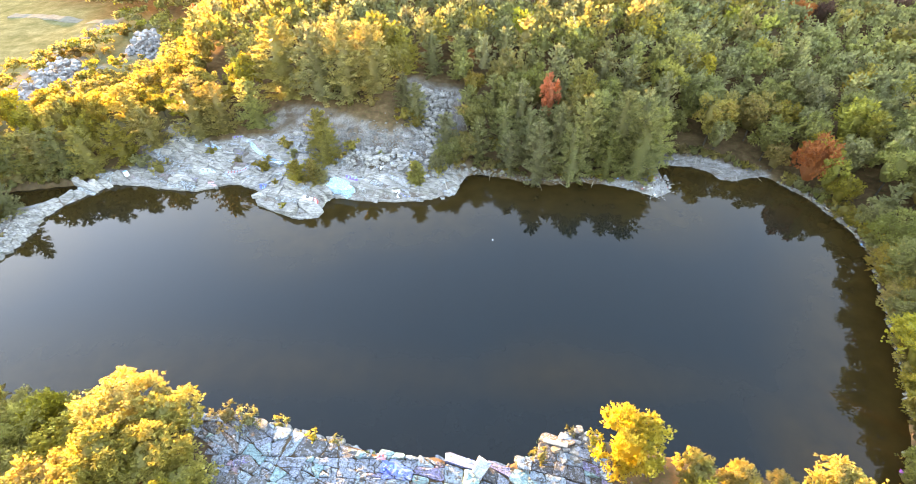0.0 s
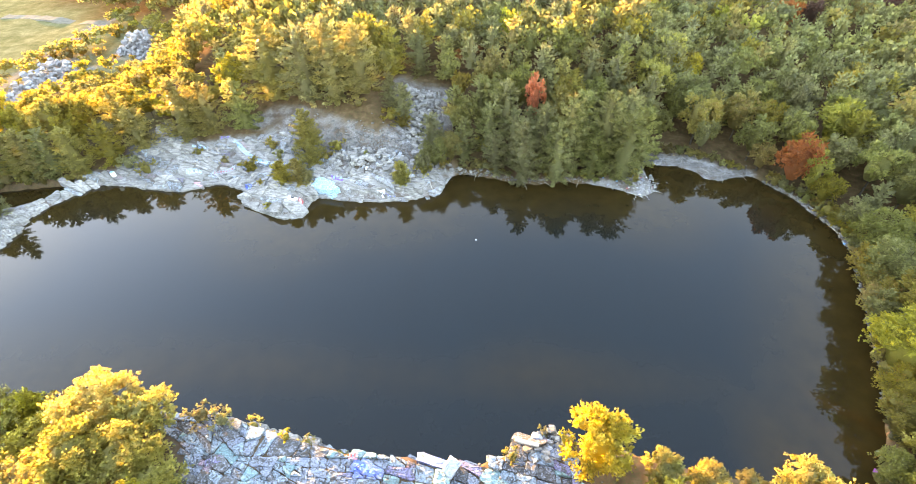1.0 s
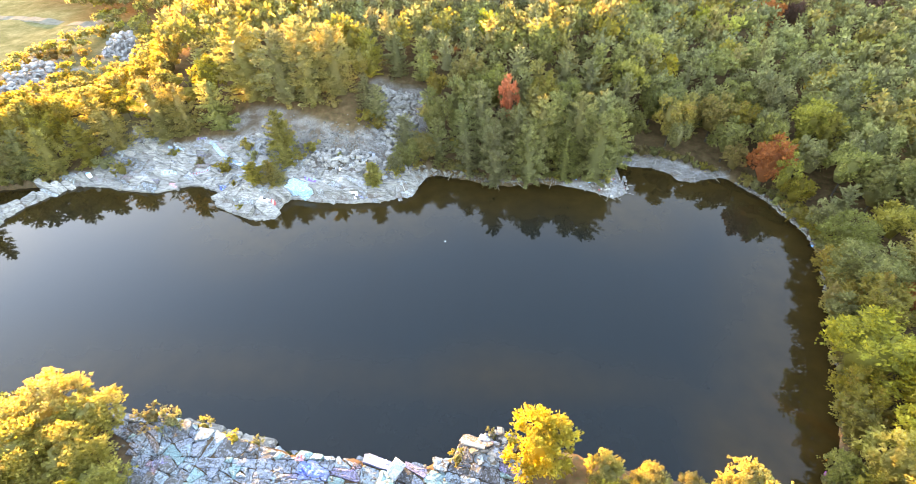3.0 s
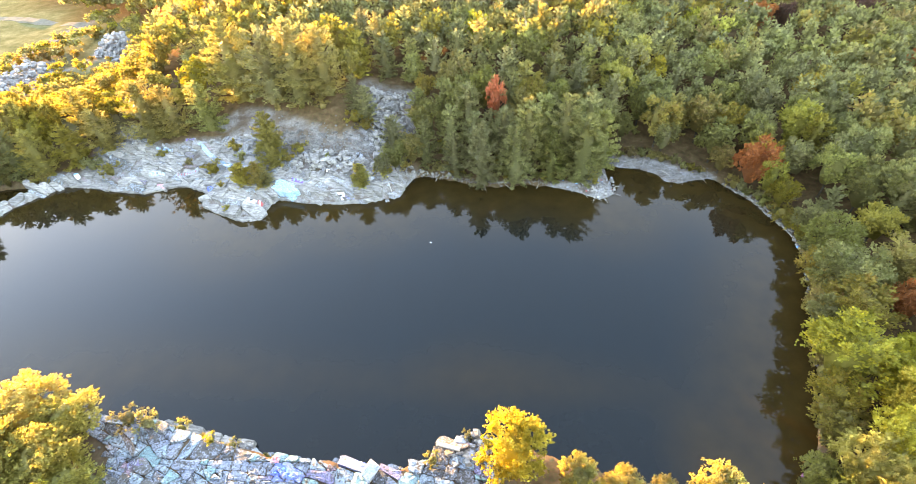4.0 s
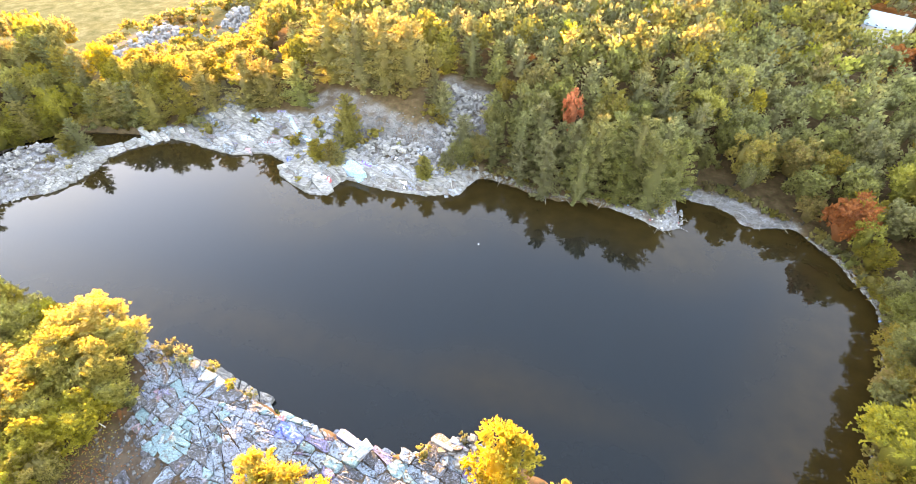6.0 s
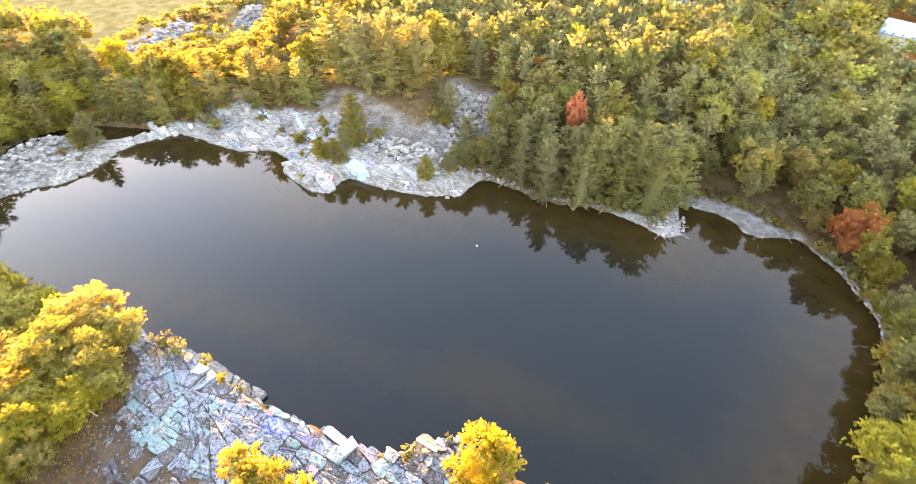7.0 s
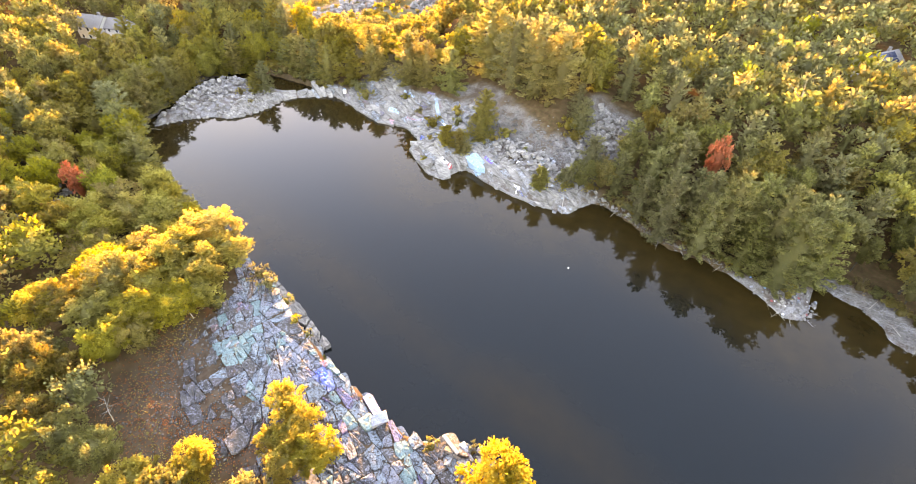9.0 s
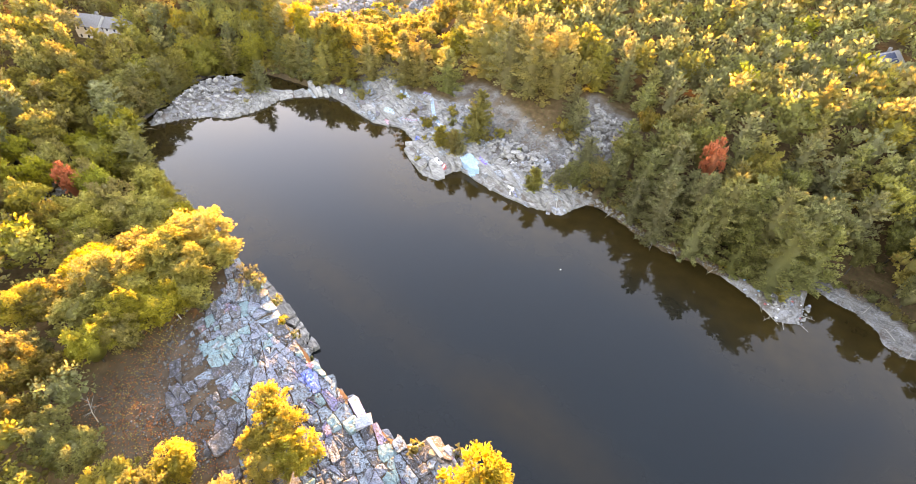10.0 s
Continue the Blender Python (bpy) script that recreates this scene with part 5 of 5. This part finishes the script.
def pebbles(name, label, line, width, count, seed, small=0.1, large=0.42):
    """Shingle strewn along a line, too fine to count."""
    r = np.random.default_rng(seed)
    base = np.array([v.co[:] for v in BLOCKS[0].vertices])
    tris = [tuple(p.vertices) for p in BLOCKS[0].polygons]
    pts = np.array(line, float)
    seg = r.integers(0, len(pts) - 1, count)
    t = r.random(count)[:, None]
    xy = pts[seg] * (1 - t) + pts[seg + 1] * t + r.normal(0, width, (count, 2))
    zz = height(xy[:, 0], xy[:, 1])
    ok = zz > 0
    xy, zz = xy[ok], zz[ok]
    s = r.uniform(small, large, len(xy))
    a = r.uniform(0, 6.283, len(xy))
    ca, sa = np.cos(a)[:, None], np.sin(a)[:, None]
    v = np.stack([(base[:, 0] * ca - base[:, 1] * sa) * s[:, None] + xy[:, :1], (base[:, 0] * sa + base[:, 1] * ca) * s[:, None] + xy[:, 1:], base[:, 2] * s[:, None] * 0.8 + zz[:, None] + 0.1 * s[:, None]], -1)
    f = np.array([t_ for t_ in tris if len(t_) == 3])
    faces = (f[None] + (np.arange(len(xy)) * len(base))[:, None, None]).reshape(-1, 3)
    tagged(new(name, quads(name, v.reshape(-1, 3), faces, M["shingle_stone"])), label, "shingle", kind="stuff")


pebbles("shingle", "grey shingle beach in the cove", [(48, 114.5), (53, 114), (58, 113), (62, 110), (64, 106.5), (69, 107), (73, 108)], 1.1, 1500, 51)
pebbles("shingle", "grey shingle along the far bank", [(-6, 108.5), (0, 108), (5, 107), (10, 105), (14, 104.5), (19, 104.4), (24, 105.4), (28, 104.8), (33, 104)], 0.4, 500, 52)
pebbles("shingle", "broken stone over the quarry clearing", [(-50, 118), (-40, 115), (-32, 114), (-24, 112), (-16, 108), (-18, 122), (-15, 132)], 3.0, 1500, 53, 0.14, 0.7)
pebbles("shingle", "stone chips in the cliff-top joints", [(-38, 24), (-34, 14), (-26, 20), (-18, 12), (-8, 22), (0, 14), (8, 24), (14, 24)], 3.2, 900, 55, 0.12, 0.5)
pebbles("shingle", "stones at the foot of the wooded bank", [(76, 104), (80, 99), (82.5, 92), (84.8, 86), (84.4, 78), (80, 66), (76, 56), (70, 41)], 0.45, 700, 54, 0.15, 0.7)


pebbles("shingle", "stones and chips strewn over the bare yard", [(-35, 12), (-31, 6), (-26, 6), (-20, 6), (-14, 9), (-28, 10)], 2.4, 520, 56, 0.08, 0.36)


def fallen_leaves(label, line, width, count, seed, mat):
    """Leaf litter lying loose, too fine to count."""
    r = np.random.default_rng(seed)
    pts = np.array(line, float)
    k = r.integers(0, len(pts) - 1, count)
    t = r.random(count)[:, None]
    xy = pts[k] * (1 - t) + pts[k + 1] * t + r.normal(0, width, (count, 2))
    mid = np.column_stack([xy, height(xy[:, 0], xy[:, 1]) + 0.05])
    way = np.column_stack([r.normal(0, 1, (count, 2)), r.normal(0, 0.15, count)])
    v, f = kites(mid, way, np.column_stack([r.normal(0, 0.25, (count, 2)), np.ones(count)]), r.uniform(0.12, 0.34, count), r.uniform(0.08, 0.2, count))
    tagged(new("fallen_leaves", quads("fallen_leaves", v, f, M[mat])), label, "leaves", kind="stuff")


fallen_leaves("rust-brown leaf litter on the bare yard", [(-38, 15), (-35, 8), (-33, 2), (-26, 3), (-20, 5), (-13, 9), (-27, 8)], 2.6, 2600, 57, "rust")
fallen_leaves("golden leaves fallen on the yard's edge", [(-42, 18), (-37, 14), (-35, 5), (-22, 2), (-12, 6)], 1.6, 900, 58, "gold")


# ---- paint on the rock ----
def patch(parent, name, cx, cy, w, h, turn, mat, lift, wobble=0.0, seed=1):
    """A coat of paint that follows the rock."""
    nu, nv = max(2, int(w / 0.3)), max(2, int(h / 0.25))
    ca, sa = math.cos(radians(turn)), math.sin(radians(turn))
    verts, faces = [], []
    for j in range(nv + 1):
        for i in range(nu + 1):
            a, b = w * (i / nu - 0.5), h * (j / nv - 0.5)
            b += wobble * math.sin(3.1 * a + seed)
            x, y = cx + a * ca - b * sa, cy + a * sa + b * ca
            verts.append((x, y, rock_z(x, y) + lift))
    for j in range(nv):
        for i in range(nu):
            q = (j * (nu + 1) + i, j * (nu + 1) + i + 1, (j + 1) * (nu + 1) + i + 1, (j + 1) * (nu + 1) + i)
            faces.append(q)
    if faces:
        part(name, polys(name, verts, faces, M[mat]), parent)


def graffiti(label, cx, cy, w, h, turn, field, strokes, colour, seed):
    tag = tagged(new("graffiti"), label, "graffiti")
    patch(tag, "painted_field", cx, cy, w, h, turn, field, 0.035)
    r = random.Random(seed)
    for k in range(strokes):
        a = w * ((k + 0.5) / strokes - 0.5) * 0.85
        ca, sa = math.cos(radians(turn)), math.sin(radians(turn))
        patch(tag, "stroke", cx + a * ca, cy + a * sa, w / strokes * 0.34, h * r.uniform(0.35, 0.75), turn + r.uniform(-15, 15), colour, 0.07, 0.08, k)
    return tag


graffiti("white painted panel with red ends and dark mark", -45.9, 93.4, 1.9, 1.6, 0, "white", 1, "blackpaint", 1)
graffiti("red painted square beside the white panel", -44.2, 93.7, 0.9, 1.4, 0, "redpaint", 1, "white", 2)
graffiti("pink block-lettered tag at the waterline", -74.8, 102.3, 3.4, 1.8, 12, "pinkpaint", 4, "rock_white", 3)
graffiti("large bright sky-blue painted rock face", -38.6, 98.9, 5.0, 2.4, -8, "rock_cyan", 9, "rock_white", 4)
graffiti("purple scrawl on grey rock", -35.8, 101.1, 3.6, 1.6, -14, "purplepaint", 3, "skypaint", 5)
graffiti("white lettered panel low on the ledge", -23.8, 96.8, 2.0, 1.0, 0, "white", 5, "blackpaint", 6)
graffiti("long white tag with dark red letters on the ledge", -69.9, 107.1, 6.4, 1.5, 18, "rock_white", 7, "redpaint", 7)
graffiti("pale blue painted band down a rock step", -65.7, 113.8, 11.5, 1.1, -44, "rock_cyan", 8, "rock_white", 8)
graffiti("pale blue letters along the rock step", -58.4, 108.0, 5.4, 1.5, -26, "rock_cyan", 6, "white", 18)
graffiti("light blue patch on the grey ledge", -77.3, 105.6, 4.2, 1.2, 6, "rock_cyan", 3, "rock_sky", 19)
graffiti("light blue patch high on the ledge", -78.4, 114.2, 4.0, 1.2, 12, "rock_cyan", 3, "rock_white", 20)
graffiti("blue lettered boxes low on the ledge", -21.2, 96.6, 2.2, 1.0, 2, "rock_pale", 4, "bluepaint", 21)
graffiti("violet tag on a slab by the trees", -73.0, 119.0, 3.0, 1.2, 15, "rock_pale", 3, "purplepaint", 22)
graffiti("blue tag beside the cove", -60.4, 99.9, 3.6, 1.3, -35, "bluepaint", 3, "skypaint", 9)
graffiti("deep blue tag on the cliff stones", -13.6, 24.4, 3.4, 1.6, -10, "bluepaint", 4, "skypaint", 10)
graffiti("blue tag on the cliff's edge stone", -3.6, 25.9, 1.6, 0.9, 10, "bluepaint", 2, "white", 11)
graffiti("faded turquoise patch on the broad slab", -29.5, 18.6, 3.0, 2.6, 20, "crag_teal", 2, "rock_sky", 12)
graffiti("red mark on the cliff edge stones", -15.4, 26.0, 1.3, 0.8, 0, "pinkpaint", 2, "redpaint", 13)
graffiti("white scrawl on the cliff stones", -20.5, 22.5, 3.2, 0.9, -15, "crag_pale", 6, "rock_pale", 14)
graffiti("violet scrawl on the cliff stones", -34.5, 24.5, 2.2, 1.0, 20, "crag_violet", 4, "rock_pale", 15)
graffiti("white-painted block on the rubble", -28.2, 104.6, 1.5, 1.2, 10, "white", 1, "white", 16)


# ---- the meadow track ----
def track(label, line, width):
    """A worn sandy track, a little proud of the grass."""
    pts = [Vector(p) for p in line]
    rows_ = []
    for p, q in zip(pts, pts[1:]):
        n_ = max(1, int((q - p).length / 3))
        rows_ += [(p.lerp(q, k / n_), (q - p).normalized()) for k in range(n_)]
    verts, faces = [], []
    for k, (p, way) in enumerate(rows_):
        side = Vector((-way.y, way.x)) * width * (0.5 + 0.08 * math.sin(k * 1.7))
        for e, drop in ((-1.15, -0.5), (-1, 0.3), (1, 0.3), (1.15, -0.5)):
            s = p + side * e
            verts.append((s.x, s.y, at_height(p.x, p.y) + drop))
        if k:
            o = 4 * (k - 1)
            faces += [(o + i, o + i + 1, o + i + 5, o + i + 4) for i in range(3)]
    tagged(new("road", polys("road", verts, faces, M["sand"])), label, "track", kind="structure")


track("pale sandy track through the dry meadow", [(-176, 158), (-181, 180), (-180, 200), (-178, 222), (-174, 232)], 3.2)
track("pale sandy track leading off across the meadow", [(-176, 229), (-189, 232), (-206, 236), (-224, 241), (-240, 242)], 5.0)


# ---- houses ----
def gable_house(name, label, x, y, turn, length, width, eaves, rise, roof, wall, base, panels=0, home=None, shift=None):
    """A gabled house; with home and shift, a wing of that house instead."""
    if home is None:
        home = tagged(new(name), label, "house")
        home.matrix_basis = pose(x, y, base, 0, 0, turn)
    L, W, o = length / 2, width / 2, 0.45
    walls = [(-L, -W, -2), (L, -W, -2), (L, W, -2), (-L, W, -2), (-L, -W, eaves), (L, -W, eaves), (L, W, eaves), (-L, W, eaves), (-L, 0, eaves + rise), (L, 0, eaves + rise)]
    part("wall", polys("wall", walls, [(0, 1, 5, 4), (2, 3, 7, 6), (1, 2, 6, 9, 5), (3, 0, 4, 8, 7)], M[wall]), home, at=shift)
    k = rise / W
    for side in (-1, 1):
        lo, hi = side * (W + o), 0.0
        zl = eaves - k * o
        t = 0.18
        pts = [(-L - o, lo, zl), (L + o, lo, zl), (L + o, hi, eaves + rise), (-L - o, hi, eaves + rise)]
        v = [(a, b, c + 0.02) for a, b, c in pts] + [(a, b, c + t) for a, b, c in pts]
        part("roof", polys("roof", v, [(3, 2, 1, 0), (4, 5, 6, 7), (0, 1, 5, 4), (1, 2, 6, 5), (2, 3, 7, 6), (3, 0, 4, 7)], M[roof]), home, at=shift)
        for q in range(panels):
            for row in range(2):
                a0 = -L + 0.8 + q * 1.6
                f0, f1 = 0.18 + row * 0.38, 0.52 + row * 0.38
                p = [(a0, lo * (1 - f0), zl + (eaves + rise - zl) * f0), (a0 + 1.5, lo * (1 - f0), zl + (eaves + rise - zl) * f0), (a0 + 1.5, lo * (1 - f1), zl + (eaves + rise - zl) * f1), (a0, lo * (1 - f1), zl + (eaves + rise - zl) * f1)]
                v = [(a, b, c + t + 0.03) for a, b, c in p] + [(a, b, c + t + 0.08) for a, b, c in p]
                part("solar_panel", polys("solar_panel", v, [(4, 5, 6, 7), (0, 1, 5, 4), (1, 2, 6, 5), (2, 3, 7, 6), (3, 0, 4, 7)], M["panel"]), home, "dark glass solar panel", shift)
        for q in range(int(length // 3)):
            for storey in range(2 if eaves > 4 else 1):
                cx = -L + 1.6 + q * 3.0
                cz = 1.4 + storey * 2.7
                v, f = box((cx - 0.55, side * W - 0.06, cz - 0.7), (cx + 0.55, side * W + 0.06, cz + 0.7), 0.02)
                win = part("window", polys("window", v, f, M["white"]), home, "white-framed window", shift)
                v, f = box((cx - 0.42, side * W - 0.09, cz - 0.57), (cx + 0.42, side * W + 0.09, cz + 0.57), 0.01)
                part("pane", polys("pane", v, f, M["window"]), win)
    for storey in range(2 if eaves > 4 else 1):
        for b in (-W * 0.45, W * 0.45):
            for end in (-L, L):
                cz = 1.4 + storey * 2.7
                v, f = box((end - 0.06, b - 0.5, cz - 0.7), (end + 0.06, b + 0.5, cz + 0.7), 0.02)
                win = part("window", polys("window", v, f, M["white"]), home, "white-framed window", shift)
                v, f = box((end - 0.09, b - 0.38, cz - 0.57), (end + 0.09, b + 0.38, cz + 0.57), 0.01)
                part("pane", polys("pane", v, f, M["window"]), win)
    v, f = box((L * 0.4, 0.5, eaves + 0.4), (L * 0.4 + 0.9, 1.3, eaves + rise + 0.9), 0.03)
    part("chimney", polys("chimney", v, f, M["shingle"]), home, at=shift)
    return home


def ground_at(x, y):
    return at_height(x, y)


white_house = gable_house("house", "white two-storey house with a grey shingle roof", -190, 66.5, 27, 9.5, 8.0, 5.0, 2.8, "shingle", "siding", ground_at(-190, 66.5) - 0.6)
gable_house("house", "", 0, 0, 0, 7.0, 7.0, 4.8, 2.4, "shingle", "siding", 0, 0, white_house, pose(9.4, 0.9, 0))
gable_house("house", "grey-roofed house with rows of solar panels", 40, 209, 62, 11, 9, 4.6, 3.2, "shingle", "siding", ground_at(40, 209) + 1.5, 5)
gable_house("house", "house with a pale blue metal roof", 122, 222, -35, 14, 10, 4.2, 3.4, "blue_roof", "siding", ground_at(122, 222) + 2.0)
pool = tagged(new("swimming_pool"), "small round turquoise garden pool by the house", "pool")
ring = [(math.cos(k * 0.3927), math.sin(k * 0.3927)) for k in range(16)]
v = [(a * 2.6, b * 2.6, 0) for a, b in ring] + [(a * 2.6, b * 2.6, 1.2) for a, b in ring] + [(a * 2.4, b * 2.4, 1.2) for a, b in ring] + [(a * 2.4, b * 2.4, 0.9) for a, b in ring]
f = [(k * 16 + i, k * 16 + (i + 1) % 16, k * 16 + 16 + (i + 1) % 16, k * 16 + 16 + i) for k in range(3) for i in range(16)]
part("pool_wall", polys("pool_wall", v, f, M["white"]), pool)
part("pool_water", polys("pool_water", [(a * 2.39, b * 2.39, 1.0) for a, b in ring], [tuple(range(16))], M["pool"]), pool)
pool.location = (-178, 64, ground_at(-178, 64) - 0.1)


# ---- small things ----
def stick(name, label, points, radius, mat="deadwood", forks=0, seed=3):
    r = random.Random(seed)
    bits = [limb(points, [radius * (1 - 0.75 * k / (len(points) - 1)) for k in range(len(points))], 6)]
    a, b = Vector(points[0]), Vector(points[-1])
    for k in range(forks):
        s = a.lerp(b, r.uniform(0.3, 0.9))
        e = s + Vector((r.uniform(-1, 1), r.uniform(-1, 1), r.uniform(0.2, 1.0))) * (b - a).length * 0.28
        bits.append(limb([tuple(s), tuple(s.lerp(e, 0.5) + Vector((0, 0, 0.1))), tuple(e)], [radius * 0.4, radius * 0.25, radius * 0.08], 5))
    v, f = join(bits)
    tagged(new(name, polys(name, v, f, M[mat])), label, "dead wood")


def lying(x, y, length, turn, radius, label, rise=0.15, forks=2, seed=1):
    dx, dy = math.cos(radians(turn)) * length, math.sin(radians(turn)) * length
    z0, z1 = max(rock_z(x, y), 0) + radius, max(rock_z(x + dx, y + dy), 0) + radius + rise
    stick("fallen_branch", label, [(x, y, z0), (x + dx * 0.5, y + dy * 0.5, (z0 + z1) / 2 + 0.08), (x + dx, y + dy, z1)], radius, forks=forks, seed=seed)


lying(-11.5, 100.2, 3.2, -60, 0.14, "bleached plank leaning into the water", 0.0, 0, 1)
lying(82.5, 93.5, 6.0, -65, 0.13, "bleached log along the stony bank", 0.0, 2, 2)
lying(83.8, 88.0, 4.0, -80, 0.10, "grey driftwood at the bank", 0.0, 2, 3)
lying(57, 112.0, 2.6, 70, 0.09, "pale stick on the shingle cove", 0.5, 1, 4)
lying(63, 107.5, 3.0, 130, 0.12, "dark branch on the shingle", 0.2, 3, 5)
lying(40, 99.8, 4.5, -35, 0.10, "bare branch lying in the shallows", 0.0, 4, 6)
lying(-128, 50.5, 3.5, 30, 0.10, "pale log by the spit", 0.0, 1, 7)
lying(19, 104.0, 3.0, -50, 0.09, "dead branch on the bank", 0.0, 3, 9)


for k, (x, y, way) in enumerate(((44, 98.6, -70), (46.5, 100.5, -30), (42, 99, -110), (38.5, 101.2, -60), (47, 103, 10), (66, 106.6, -100), (71, 107.4, -70), (13.5, 103.8, -80), (28, 104.2, -110), (0.5, 107.6, -95))):
    lying(x, y, 2.4 + 0.3 * (k % 4), way, 0.06, "thin dead branch reaching into the water", 0.1, 4, 60 + k)


def snag(x, y, tall, label, seed):
    z = at_height(x, y)
    r = random.Random(seed)
    stick("dead_tree", label, [(x, y, z - 0.2), (x + r.uniform(-0.4, 0.4), y + r.uniform(-0.4, 0.4), z + tall * 0.5), (x + r.uniform(-1, 1), y + r.uniform(-1, 1), z + tall)], 0.035 + 0.009 * tall, forks=9, seed=seed)


snag(-9.0, 124, 7, "bare grey dead tree above the rubble", 21)
snag(-6.5, 121, 6, "bare leaning dead tree by the rubble", 22)
snag(-36, -1.5, 6, "thin bare birch by the yard", 23)
snag(-31, 0.5, 5, "bare whitish sapling by the yard", 24)
snag(62, 121, 8, "pale dead trunk behind the cove", 25)
snag(26, 146, 15, "bare grey snag among green crowns", 26)
snag(88, 95, 5, "bare grey branches above the bank", 27)
snag(-39, 17.5, 6, "slender pale birch stem by the crag", 28)

LITTER = [block_mesh("litter", 80 + i, M[m]) for i, m in enumerate(("white", "plastic_blue", "skypaint", "white", "redpaint"))]
heap = random.Random(9)
for k in range(34):
    x, y = heap.uniform(34, 48), heap.uniform(98, 106)
    z = at_height(x, y)
    if z < 0.05:
        continue
    s = heap.uniform(0.25, 0.6)
    kind = heap.randrange(5)
    ob = tagged(new("litter", LITTER[kind]), ("crumpled white plastic litter on stones", "blue plastic litter on the stones", "pale blue scrap on the stones", "white scrap of litter on stones", "red scrap of litter on stones")[kind], "litter", group="litter on the point")
    ob.matrix_basis = pose(x, y, z + 0.1, heap.uniform(-20, 20), 0, heap.uniform(0, 360)) @ Matrix.Diagonal((s, s, s * 0.7, 1))
for x, y, z, s, mat, label in ((62.2, 30.2, 0.08, 0.8, "magenta", "crumpled magenta plastic sheet at the bank"), (64.2, 33.2, 0.1, 0.5, "white", "white plastic scrap at the bank"), (84.0, 80.5, 0.3, 0.7, "plastic_blue", "blue plastic scrap at the bank")):
    ob = tagged(new("litter", block_mesh("litter", 90 + int(x), M[mat])), label, "litter")
    ob.matrix_basis = pose(x, y, z, 10, 5, 40) @ Matrix.Diagonal((s, s * 0.9, s * 0.2, 1))


def drum(x, y):
    """A white plastic drum with rounded rims."""
    prof = [(0.30, 0), (0.34, 0.05), (0.34, 0.30), (0.36, 0.33), (0.34, 0.36), (0.34, 0.60), (0.36, 0.63), (0.34, 0.66), (0.34, 0.88), (0.30, 0.93)]
    v = [(r_ * math.cos(k * 0.5236) * 1.8, r_ * math.sin(k * 0.5236) * 1.8, z_ * 1.6) for r_, z_ in prof for k in range(12)]
    f = [(i * 12 + k, i * 12 + (k + 1) % 12, i * 12 + 12 + (k + 1) % 12, i * 12 + 12 + k) for i in range(len(prof) - 1) for k in range(12)]
    can = tagged(new("drum"), "white plastic drum standing on the rock", "drum")
    part("barrel", polys("barrel", v, f, M["white"]), can)
    part("lid", polys("lid", v[-12:], [tuple(range(12))], M["skypaint"]), can, "pale blue lid")
    can.location = (x, y, rock_z(x, y))


drum(-100.5, 105.0)


def float_ball(x, y):
    v, f = [], []
    for i in range(9):
        a = math.pi * i / 8
        v += [(0.17 * math.sin(a) * math.cos(k * 0.6283), 0.17 * math.sin(a) * math.sin(k * 0.6283), 0.16 * math.cos(a) + 0.05) for k in range(10)]
    f = [(i * 10 + k, i * 10 + 10 + k, i * 10 + 10 + (k + 1) % 10, i * 10 + (k + 1) % 10) for i in range(8) for k in range(10)]
    ob = tagged(new("float", polys("float", v, f, M["white"])), "small white float on the lake", "float")
    ob.location = (x, y, 0)


float_ball(0.92, 81.36)
painted = tagged(new("boulder", block_mesh("boulder", 93, M["rock_white"])), "large white-painted boulder with blue scrawl on the cliff edge", "boulder")
painted.matrix_basis = pose(-1.7, 24.6, rock_z(-1.7, 24.6) + 0.3, 14, -16, 58) @ Matrix.Diagonal((2.7, 2.2, 1.5, 1))
beam_v, beam_f = box((-1.7, -0.28, 0), (1.7, 0.28, 0.32), 0.05)
beam = tagged(new("beam", polys("beam", beam_v, beam_f, M["deadwood"])), "bleached square timber beam lying on the cliff edge", "beam")
beam.matrix_basis = pose(8.7, 28.5, rock_z(8.7, 28.5) + 0.1, 0, 3, -12)
slab = tagged(new("floating_block", block_mesh("floating_block", 97, M["rock_pale"])), "pale square block in the shallows", "block")
slab.matrix_basis = pose(-11.8, 97.2, 0.1, 0, 0, 20) @ Matrix.Diagonal((1.2, 1.2, 0.7, 1))
